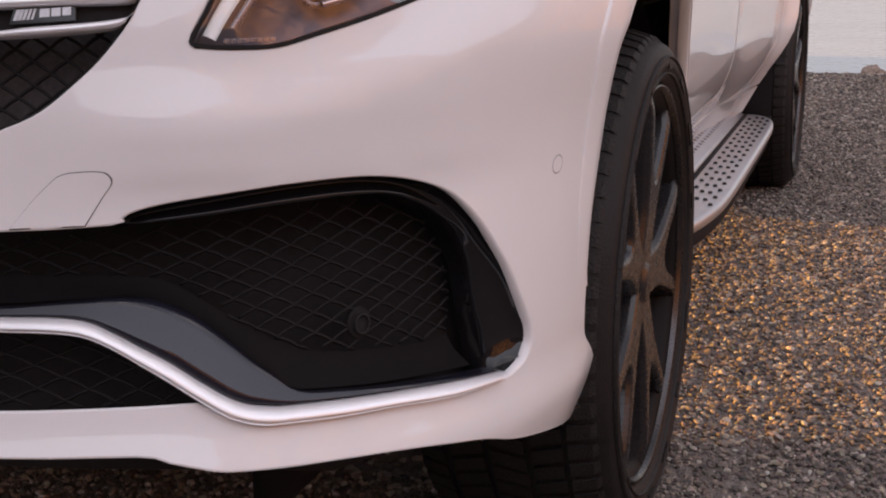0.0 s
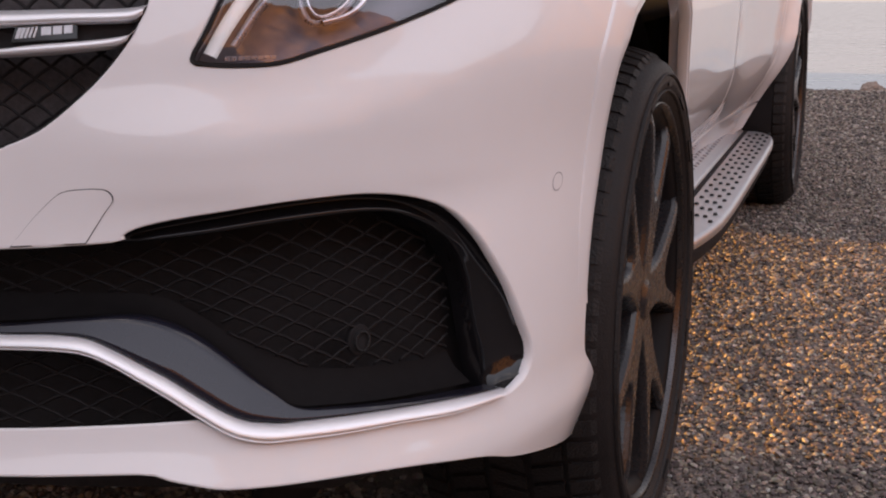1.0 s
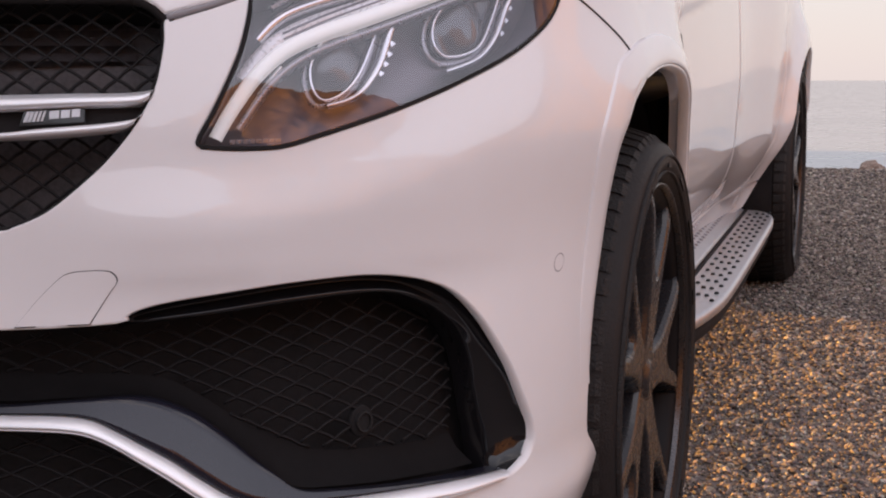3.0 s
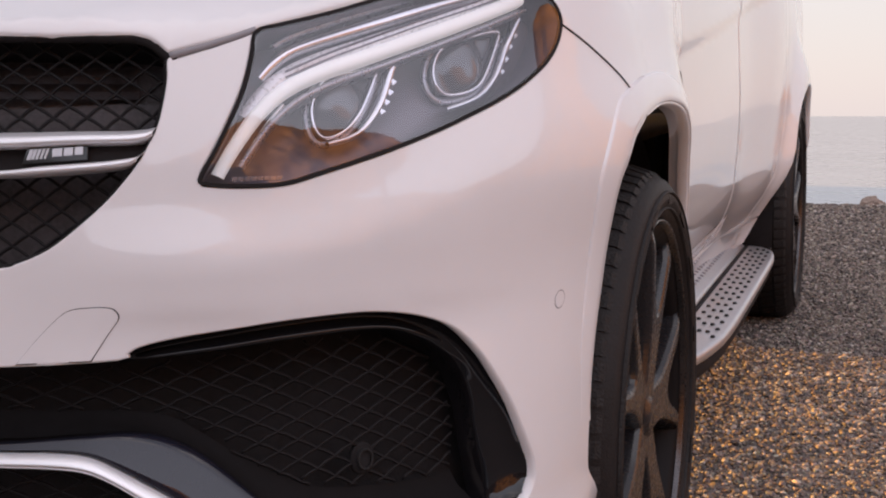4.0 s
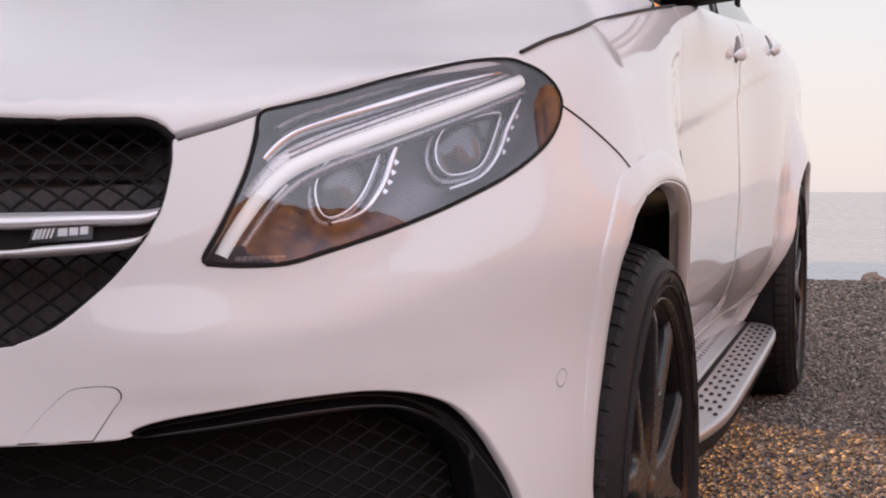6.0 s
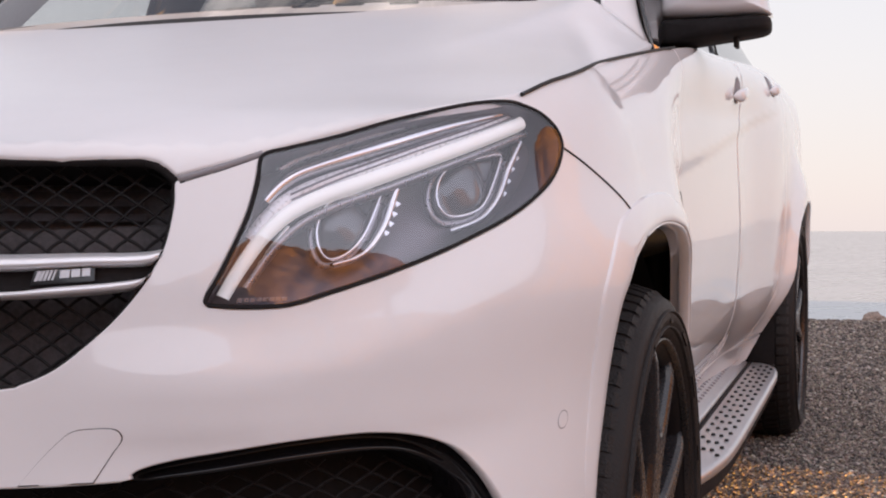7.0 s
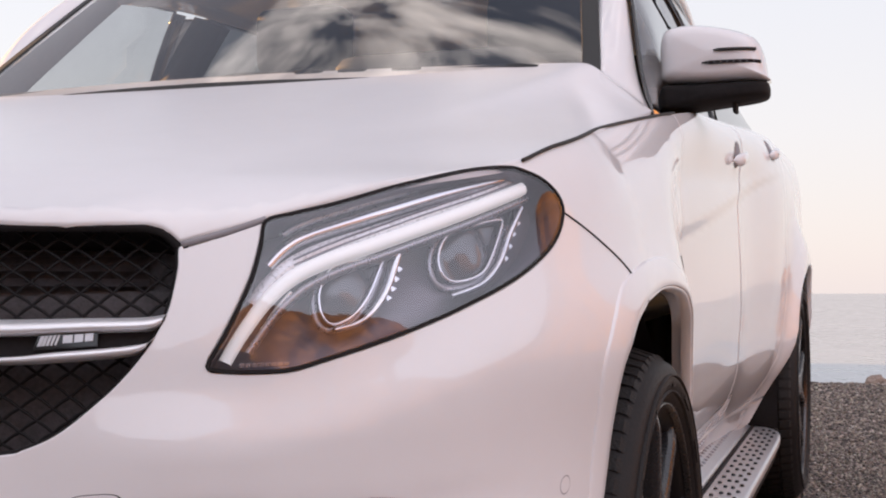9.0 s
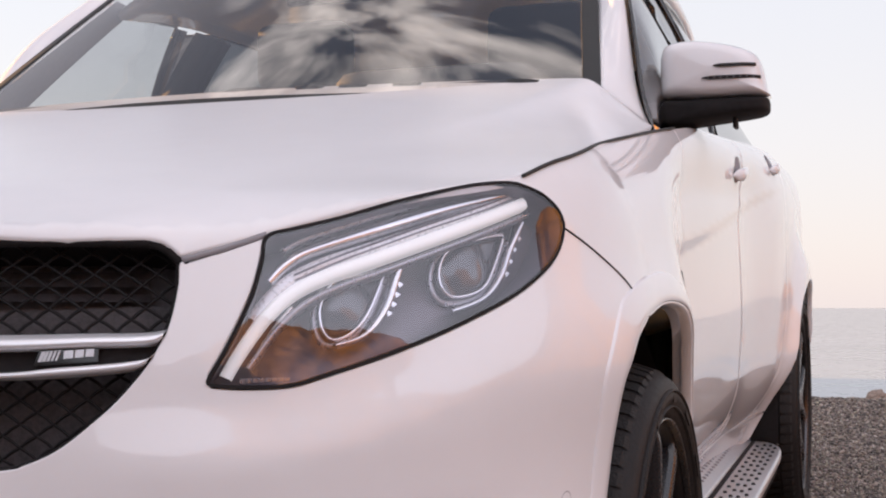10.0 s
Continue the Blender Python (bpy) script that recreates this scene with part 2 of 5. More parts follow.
def part(name, bm, mat, parent=None, label="", smooth=True, mirror=False):
    """Links a bmesh as one mesh object under a thing or a part."""
    me = bpy.data.meshes.new(name)
    if mirror:
        for v in bm.verts:
            v.co.x = -v.co.x
        bmesh.ops.reverse_faces(bm, faces=bm.faces[:])
    for f in bm.faces:
        f.smooth = smooth
    lay = bm.verts.layers.float_vector.get("lie")
    lies = [v[lay].copy() for v in bm.verts] if lay else None
    if lay:
        bm.verts.layers.float_vector.remove(lay)
    bm.to_mesh(me)
    bm.free()
    if lies:
        me.normals_split_custom_set_from_vertices([(-n.x if mirror else n.x, n.y, n.z) for n in lies])
    me.materials.append(mat)
    ob = new(name, me)
    if parent:
        ob.parent = parent
    if label:
        ob["label"] = label
    return ob


def spline(pts, n=6, closed=False):
    """Catmull-Rom through 2D or 3D points."""
    pts = [Vector(p) for p in pts]
    m, out_pts = len(pts), []
    for i in range(m if closed else m - 1):
        if closed:
            a, b, c, d = (pts[(i + k) % m] for k in (-1, 0, 1, 2))
        else:
            a, b, c, d = pts[max(0, i - 1)], pts[i], pts[i + 1], pts[min(m - 1, i + 2)]
        for k in range(n):
            u = k / n
            out_pts.append(.5 * ((2 * b) + (c - a) * u + (2 * a - 5 * b + 4 * c - d) * u * u + (3 * b - a - 3 * c + d) * u ** 3))
    if not closed:
        out_pts.append(pts[-1])
    return out_pts


def inside_many(poly, pts):
    """Which of the 2D points lie within a closed outline."""
    p, pts = np.array(poly, float), np.array(pts, float).reshape(-1, 2)
    hit = np.zeros(len(pts), bool)
    for (x0, y0), (x1, y1) in zip(p, np.roll(p, -1, 0)):
        if y0 != y1:
            hit ^= ((y0 > pts[:, 1]) != (y1 > pts[:, 1])) & (pts[:, 0] < (x1 - x0) * (pts[:, 1] - y0) / (y1 - y0) + x0)
    return hit


def inside(poly, p):
    return bool(inside_many(poly, [p])[0])


def fill(poly, step, holes=()):
    """Triangles over a 2D outline, with inner points on a grid. step: (across, up)."""
    loops = [[tuple(p[:2]) for p in loop] for loop in (poly, *holes)]
    verts, edges = [], []
    for loop in loops:
        k = len(verts)
        verts += loop
        edges += [(k + i, k + (i + 1) % len(loop)) for i in range(len(loop))]
    rim = np.array(verts)
    lo, hi = rim.min(0), rim.max(0)
    sx, sy = step
    rows_y = np.arange(lo[1] + sy * .5, hi[1], sy)
    pts = np.array([(x, y) for j, y in enumerate(rows_y) for x in np.arange(lo[0] + sx * (.5 if j % 2 else .25), hi[0], sx)]).reshape(-1, 2)
    if len(pts):
        keep = inside_many(loops[0], pts)
        for h in loops[1:]:
            keep &= ~inside_many(h, pts)
        pts = pts[keep]
    if len(pts):
        near = ((((pts[:, None, :] - rim[None]) / (sx, sy)) ** 2).sum(2)).min(1)
        verts += [tuple(p) for p in pts[near > .20]]
    got = delaunay_2d_cdt([Vector(v) for v in verts], edges, [], 0, 1e-7)
    vs, faces = got[0], got[2]
    mid = np.array([(sum(vs[i][0] for i in f) / 3, sum(vs[i][1] for i in f) / 3) for f in faces])
    keep = inside_many(loops[0], mid)
    for h in loops[1:]:
        keep &= ~inside_many(h, mid)
    return vs, [f for f, k in zip(faces, keep) if k], len(rim)


def lie_of(surf, u, v):
    h = 1e-3
    return (surf(u + h, v) - surf(u - h, v)).cross(surf(u, v + h) - surf(u, v - h)).normalized()


def offset_of(surf, u, v, d):
    """A point d above a parametric surface."""
    return surf(u, v) + lie_of(surf, u, v) * d if d else surf(u, v)


def sheet(surf, poly, step=(.02, .022), lift=0.0, depth=.014, round_edge=.003, holes=()):
    """A bent panel with rounded edges and a turned-in flange, cut to an outline in the surface's own coordinates."""
    vs, faces, _ = fill(poly, step, holes)
    bm = bmesh.new()
    lay = bm.verts.layers.float_vector.new("lie")
    bv = []
    for v in vs:
        n = lie_of(surf, v[0], v[1])
        bv.append(bm.verts.new(surf(v[0], v[1]) + n * lift))
        bv[-1][lay] = n
    for f in faces:
        try:
            bm.faces.new([bv[i] for i in f])
        except ValueError:
            pass
    bm.normal_update()
    for v in [v for v in bm.verts if not v.link_faces]:
        bm.verts.remove(v)
    rim = [e for e in bm.edges if len(e.link_faces) == 1 and max(abs(v.co.x) for v in e.verts) > 2e-3]
    if depth:
        nrm = {}
        for e in rim:
            for v in e.verts:
                nrm[v] = v.normal.copy()
        outward = {}
        for e in rim:
            f = e.link_faces[0]
            d = ((e.verts[0].co + e.verts[1].co) / 2 - f.calc_center_median())
            d -= d.project(e.verts[0].co - e.verts[1].co)
            for v in e.verts:
                outward[v] = outward.get(v, Vector()) + d.normalized()
        ring1 = {v: bm.verts.new(v.co + outward[v].normalized() * round_edge * .7 - nrm[v] * round_edge) for v in nrm}
        ring2 = {v: bm.verts.new(v.co + outward[v].normalized() * round_edge * .7 - nrm[v] * depth) for v in nrm}
        for v in nrm:
            ring1[v][lay] = (v[lay] + outward[v].normalized()).normalized()
            ring2[v][lay] = outward[v].normalized()
        for e in rim:
            f = e.link_faces[0]
            lp = next(l for l in f.loops if l.edge == e)
            a, b = lp.vert, lp.link_loop_next.vert
            bm.faces.new((b, a, ring1[a], ring1[b]))
            bm.faces.new((ring1[b], ring1[a], ring2[a], ring2[b]))
    return bm


def merge_mirror(bm):
    """Adds the mirror image across the car's middle and joins it there."""
    got = bmesh.ops.duplicate(bm, geom=bm.verts[:] + bm.edges[:] + bm.faces[:])
    vs = [g for g in got["geom"] if isinstance(g, bmesh.types.BMVert)]
    fs = [g for g in got["geom"] if isinstance(g, bmesh.types.BMFace)]
    lay = bm.verts.layers.float_vector.get("lie")
    for v in vs:
        v.co.x = -v.co.x
        if lay:
            v[lay] = Vector((-v[lay].x, v[lay].y, v[lay].z))
    bmesh.ops.reverse_faces(bm, faces=fs)
    bmesh.ops.remove_doubles(bm, verts=[v for v in bm.verts if abs(v.co.x) < .012], dist=.004)
    return bm


def tube(pts, radius, sides=8, closed=False, flat=1.0):
    """A rod along 3D points. radius: a number or one for each point."""
    bm = bmesh.new()
    n = len(pts)
    rings = []
    up = Vector((0, 0, 1))
    for i, p in enumerate(pts):
        a, b = pts[(i - 1) % n if closed else max(0, i - 1)], pts[(i + 1) % n if closed else min(n - 1, i + 1)]
        t = (b - a).normalized()
        side = t.cross(up)
        side = side.normalized() if side.length > 1e-4 else Vector((1, 0, 0))
        nor = side.cross(t)
        r = radius[i] if isinstance(radius, (list, tuple)) else radius
        rings.append([bm.verts.new(p + side * math.cos(2 * math.pi * k / sides) * r + nor * math.sin(2 * math.pi * k / sides) * r * flat) for k in range(sides)])
    for i in range(n if closed else n - 1):
        r0, r1 = rings[i], rings[(i + 1) % n]
        for k in range(sides):
            bm.faces.new((r0[k], r0[(k + 1) % sides], r1[(k + 1) % sides], r1[k]))
    if not closed:
        bm.faces.new(rings[0][::-1])
        bm.faces.new(rings[-1])
    bmesh.ops.recalc_face_normals(bm, faces=bm.faces[:])
    return bm


def join(*bms):
    out_bm = bmesh.new()
    for b in bms:
        me = bpy.data.meshes.new("tmp")
        b.to_mesh(me)
        b.free()
        out_bm.from_mesh(me)
        bpy.data.meshes.remove(me)
    return out_bm


def grid_mesh(fn, nu, nv, close_u=False):
    bm = bmesh.new()
    vs = [[bm.verts.new(fn(i / (nu if close_u else nu - 1), j / (nv - 1))) for j in range(nv)] for i in range(nu)]
    for i in range(nu if close_u else nu - 1):
        for j in range(nv - 1):
            bm.faces.new((vs[i][j], vs[(i + 1) % nu][j], vs[(i + 1) % nu][j + 1], vs[i][j + 1]))
    return bm


def thick(bm, d):
    """Gives a sheet a thickness, inwards."""
    bm.normal_update()
    bmesh.ops.solidify(bm, geom=bm.faces[:], thickness=d)
    return bm


def box(size, at=(0, 0, 0), bevel=.0, seg=2):
    bm = bmesh.new()
    bmesh.ops.create_cube(bm, size=1)
    bmesh.ops.scale(bm, vec=size, verts=bm.verts[:])
    if bevel:
        bmesh.ops.bevel(bm, geom=bm.edges[:], offset=bevel, segments=seg, affect="EDGES", profile=.6)
    bmesh.ops.translate(bm, vec=at, verts=bm.verts[:])
    return bm


def lathe(profile, n=64):
    """Turns (radius, x) round the wheel's axle, which lies along x."""
    def at(u, v):
        k = v * (len(profile) - 1)
        r, x = profile[int(round(k))]
        return Vector((x, r * math.cos(u * 2 * math.pi), r * math.sin(u * 2 * math.pi)))
    bm = grid_mesh(at, n, len(profile), close_u=True)
    bmesh.ops.recalc_face_normals(bm, faces=bm.faces[:])
    return bm


# ---------------------------------------------------------------- the car
CAR_TILT, CAR_Z = 1.9, -.045
car = new("car")
car.matrix_world = pose(0, 0, CAR_Z, CAR_TILT, 0, 0)
tagged(car, "white sport utility car with black grilles parked on gravel", "car")

# outlines on the body: (round the body, height)
VENT_TOP = [(0.000, 0.600), (0.120, 0.604), (0.231, 0.607), (0.316, 0.613), (0.323, 0.618), (0.335, 0.626), (0.366, 0.634), (0.413, 0.641), (0.462, 0.647), (0.514, 0.650), (0.546, 0.649), (0.580, 0.643), (0.611, 0.632), (0.637, 0.617), (0.667, 0.588), (0.692, 0.556), (0.716, 0.523), (0.738, 0.487), (0.757, 0.456), (0.765, 0.435), (0.764, 0.419), (0.755, 0.406), (0.733, 0.398)]
CHROME_UP = [(0, .518), (.12, .518), (.215, .518), (.254, .518), (.281, .514), (.301, .502), (.323, .486), (.344, .471), (.367, .452), (.392, .434), (.412, .425), (.429, .422), (.445, .420), (.479, .420), (.567, .418), (.640, .414), (.718, .408)]
CHROME_LO = [(0, .502), (.12, .502), (.212, .502), (.252, .501), (.278, .497), (.299, .485), (.320, .468), (.342, .450), (.366, .430), (.391, .412), (.407, .405), (.429, .400), (.457, .400), (.504, .400), (.569, .401), (.642, .397), (.701, .397)]
FIN_UP = [(0, .521), (.12, .523), (.2064, .5254), (.2529, .5304), (.2862, .5336), (.3056, .5353), (.3296, .5332), (.3532, .5237), (.372, .5112), (.3961, .4895), (.4213, .4646), (.443, .4467), (.4542, .4369), (.4719, .4306), (.5083, .4274), (.5739, .4222), (.6472, .4165), (.714, .4092)]
LOW_BOT = [(0, .413), (.12, .416), (.201, .419), (.269, .423), (.341, .426), (.371, .427)]
LIP_BOT = [(0, 0.378), (0.12, 0.378), (0.199, 0.378), (0.311, 0.381), (0.341, 0.374), (0.366, 0.368), (0.393, 0.363), (0.449, 0.362), (0.509, 0.362), (0.576, 0.359), (0.637, 0.352), (0.7, 0.34), (0.751, 0.322), (0.81, 0.306), (0.875, 0.287), (0.94, 0.266), (0.975, 0.266), (0.962, 0.306), (0.908, 0.373), (0.886, 0.4), (0.875, 0.439)]
ARCH = [(.866, .504), (.864, .568), (.868, .636), (.868, .693), (.866, .751), (.877, .779), (.899, .813), (.945, .840), (1.021, .854), (1.12, .853), (1.22, .838), (1.32, .800), (1.40, .755), (1.48, .690), (1.54, .61), (1.575, .52), (1.59, .42), (1.59, .33)]
LAMP = [(0.383, 0.794), (0.398, 0.825), (0.415, 0.860), (0.429, 0.890), (0.439, 0.920), (0.445, 0.946), (0.470, 0.955), (0.513, 0.967), (0.571, 0.986), (0.638, 1.003), (0.684, 1.011), (0.721, 1.013), (0.741, 1.009), (0.765, 1.000), (0.784, 0.984), (0.791, 0.967), (0.788, 0.952), (0.775, 0.931), (0.752, 0.910), (0.713, 0.887), (0.675, 0.869), (0.636, 0.853), (0.602, 0.839), (0.542, 0.816), (0.489, 0.798), (0.460, 0.788), (0.441, 0.785), (0.413, 0.785), (0.393, 0.787)]
GRILLE = [(0.000, 0.946), (0.120, 0.946), (0.233, 0.946), (0.338, 0.944), (0.352, 0.942), (0.363, 0.936), (0.370, 0.927), (0.375, 0.919), (0.373, 0.915), (0.371, 0.897), (0.365, 0.873), (0.358, 0.850), (0.350, 0.832), (0.340, 0.812), (0.330, 0.795), (0.316, 0.774), (0.301, 0.755), (0.282, 0.733), (0.266, 0.719), (0.246, 0.708), (0.229, 0.703), (0.120, 0.690), (0.000, 0.686)]
TOW = [(.2390, .6085), (.2607, .6373), (.2784, .6573), (.2878, .6631), (.300, .6648), (.3122, .6652), (.3199, .6628), (.3222, .654), (.3128, .6396), (.2955, .6115)]
SEAM = [(0.790, 0.956), (0.824, 0.938), (0.869, 0.911), (0.900, 0.889), (0.925, 0.862), (0.945, 0.840)]
GRILLE_SIDE = 7     # where the grille's outline turns from the bonnet to the bumper


# bumper: one skin from flank to flank with the lower opening left out
right_of_arch = ARCH[:8]
lamp_low = spline([LAMP[0], (.386, .788)] + LAMP[15:][::-1], 3)
half_bumper = (spline(GRILLE[GRILLE_SIDE:][::-1], 3)[:-1] + [Vector(p) for p in ((.375, .915), (.411, .928), (.442, .942))]
               + [Vector((p[0] - .003, p[1])) for p in spline(LAMP[:6][::-1], 3)[1:-1]] + [Vector((p[0], p[1] - .003)) for p in lamp_low]
               + spline(SEAM, 3)[1:-1] + spline(right_of_arch[::-1], 3)[:-1] + spline(LIP_BOT[::-1], 3) + spline(LOW_BOT, 3)[:-1]
               + spline(CHROME_LO[9:], 3) + spline(VENT_TOP[::-1], 3))
half_bumper = half_bumper[::-1]
front_bumper = part("front_bumper", merge_mirror(sheet(shell, half_bumper, (.02, .02))), PAINT, car, "white painted front bumper with a lower lip")


ring = lambda a, b, n: [a + (b - a) * k / n for k in range(n)]


def pairs(name, build, mat, parent=None, label=""):
    """The same part on the left and, mirrored, on the right of the car."""
    return [part(name, build(), mat, parent or car, label, mirror=m) for m in (False, True)]


# tow eye cover, let into the bumper with a fine gap
part("tow_cover", sheet(shell, spline(TOW, 4)[::-1], (.02, .02), lift=.0010, depth=.003, round_edge=.001), PAINT, front_bumper)
part("tow_cover_gap", sheet(shell, [Vector((.2805 + (p[0] - .2805) * 1.035, .637 + (p[1] - .637) * 1.05)) for p in spline(TOW, 4)[::-1]], (.02, .02), lift=.0004, depth=0), SEAL, front_bumper)


def disc_on(s, z, r, lift, depth, stretch=1.25):
    return sheet(shell, [Vector((s + r / stretch * math.cos(a * math.pi / 12), z + r * math.sin(a * math.pi / 12))) for a in range(24)], (r * .5, r * .6), lift=lift, depth=depth, round_edge=.001)


for m in (False, True):
    sensor = part("parking_sensor", disc_on(.780, .630, .0095, .0009, .002), PAINT, front_bumper, mirror=m)
    part("sensor_ring", disc_on(.780, .630, .0112, .0003, 0), GREY_TRIM, front_bumper, mirror=m)

# dark carrier behind the skin, so that the gaps and openings look into a closed car
inner = [(0, .30), (.5, .30), (.8, .30), (.86, .45), (.855, .75), (.88, .80), (.80, .93), (.72, .99), (.45, .93), (.36, .90), (0, .91)]
part("bumper_carrier", merge_mirror(sheet(lambda s, z: shell(s, z) + Vector((-.06 * math.sin(min(1, s) * 1.5), .11, 0)), inner, (.05, .05), depth=0)), MATT_BLACK, car)

# bonnet
front_line = [(0, -.8765), (.12, -.874), (.25, -.862), (.379, -.834), (.449, -.815), (.512, -.789), (.530, -.781), (.545, -.777), (.556, -.776), (.566, -.775)]
side_line = [(hood_edge(y)[0] - .005, y) for y in (-.752, -.725, -.67, -.60, -.52, -.44, -.35, -.27, -.15, -.04, .08, .19, .30, .39)]
cowl_line = [(.83, .412), (.785, .438), (.745, .462), (.70, .464), (.6, .452), (.5, .44), (.3, .425), (.15, .42), (0, .418)]
half_hood = spline(front_line, 3)[:-1] + spline(side_line, 3) + spline(cowl_line, 3) + [Vector((0, .40 - .018 * k)) for k in range(70)]
hood = part("hood", merge_mirror(sheet(bonnet, half_hood, (.018, .018), lift=.001, depth=.012, round_edge=.003)), ROUGH_COAT_PAINT, car, "white bonnet with two raised creases")
pairs("hood_seal", lambda: tube([offset_of(shell, p.x, p.y, .0022) for p in spline([(1.60, 1.164), (1.44, 1.144), (1.238, 1.116), (.993, 1.080), (.843, 1.050), (.790, 1.037), (.740, 1.020)], 8)], .0026, 6), SEAL)
pairs("bumper_gap", lambda: tube([offset_of(shell, p.x, p.y, .0003) for p in spline(SEAM, 6)], .0014, 6), SEAL)
pairs("hood_reveal", lambda: tube([shell(s, z) + Vector((0, .003, .0)) for s, z in spline([(.373, .9205), (.411, .9335), (.445, .9475)], 6)], .0036, 8), GREY_TRIM)

# front wings
wing = (spline(SEAM, 3)[:-1] + spline(ARCH[7:], 3) + [Vector((1.610, .33)), Vector((1.628, .36))]
        + spline([(1.630, .45), (1.632, .65), (1.633, .85), (1.630, .95), (1.615, 1.04), (1.605, 1.12), (1.59, 1.160)], 3)
        + spline([(1.50, 1.151), (1.238, 1.116), (.993, 1.079), (.843, 1.049), (.770, 1.029), (.726, 1.014)], 3)
        + spline(LAMP[11:17], 3)[1:-1])
for m in (False, True):
    fender = part("fender", sheet(shell, wing, (.015, .013), depth=.02), PAINT, car, "white front wing with a flared wheel arch", mirror=m)
    # chrome side badge on the wing
    part("side_badge", sheet(shell, [Vector(p) for p in ((1.395, .874), (1.480, .882), (1.480, .896), (1.395, .897))], (.02, .02), lift=.004, depth=.006), CHROME, fender, "small chrome side badge", mirror=m)
    part("badge_inlay", sheet(shell, [Vector(p) for p in ((1.375, .872), (1.394, .873), (1.394, .897), (1.375, .898))], (.02, .02), lift=.005, depth=.007), SEAL, fender, mirror=m)


FLARE_OUT = [(.850, .470), (.832, .560), (.828, .640), (.824, .706), (.820, .782), (.860, .853), (.905, .878), (.983, .896), (1.10, .898), (1.22, .872), (1.34, .832), (1.43, .778), (1.515, .70), (1.578, .61), (1.612, .52), (1.625, .42), (1.625, .335)]


def flare():
    n = 110
    up, lo = spline(FLARE_OUT, 10), spline([(.876, .462)] + ARCH, 10)
    def even(pts, k):
        f = (len(pts) - 1) * k
        i = min(len(pts) - 2, int(f))
        return pts[i].lerp(pts[i + 1], f - i)
    prof = ((0, -.001), (.035, .0022), (.09, .0030), (.7, .0026), (.93, .0022), (.985, .0), (1.0, -.012), (1.0, -.034))
    def at(u, v):
        k, lift = prof[int(round(v * 7))]
        q = even(up, u).lerp(even(lo, u), k)
        return offset_of(shell, q.x, q.y, lift * (min(1.0, u * 6) if lift > 0 else 1))
    bm = grid_mesh(at, n, 8)
    bmesh.ops.recalc_face_normals(bm, faces=bm.faces[:])
    return bm


pairs("wheel_arch_flare", flare, PAINT)


def arch_liner(ya, x_out, z0=AXLE_Z):
    def at(u, v):
        a = math.pi * (-.10 + 1.20 * u)
        r = .432
        return Vector((x_out - .38 * v, ya - r * math.cos(a), z0 + .01 + r * math.sin(a)))
    return grid_mesh(at, 40, 6)


for ya, xo in ((0.02, .885), (WB, .92)):
    pairs("wheel_arch_liner", lambda: arch_liner(ya, xo), MATT_BLACK)
    pairs("wheel_arch_back", lambda: box((.03, 1.0, .85), (.50, ya, .55)), MATT_BLACK)

# doors, sills, quarter panels
BELT = [(1.59, 1.163), (1.75, 1.180), (2.0, 1.20), (2.6, 1.235), (3.2, 1.27), (3.8, 1.29)]


def belt(s):
    return lerp_table(s, tuple(b[0] for b in BELT), tuple(b[1] for b in BELT))


def flank(s0, s1, z0, front=None, back=None):
    lo = [Vector((s0 + (s1 - s0) * k / 10, z0)) for k in range(11)]
    hi = [Vector((s1 + (s0 - s1) * k / 10, belt(s1 + (s0 - s1) * k / 10))) for k in range(11)]
    return lo[(1 if front else 0):(-1 if back else None)] + (spline(back, 3) if back else []) + hi[(1 if back else 0):(-1 if front else None)] + (spline(front, 3) if front else [])


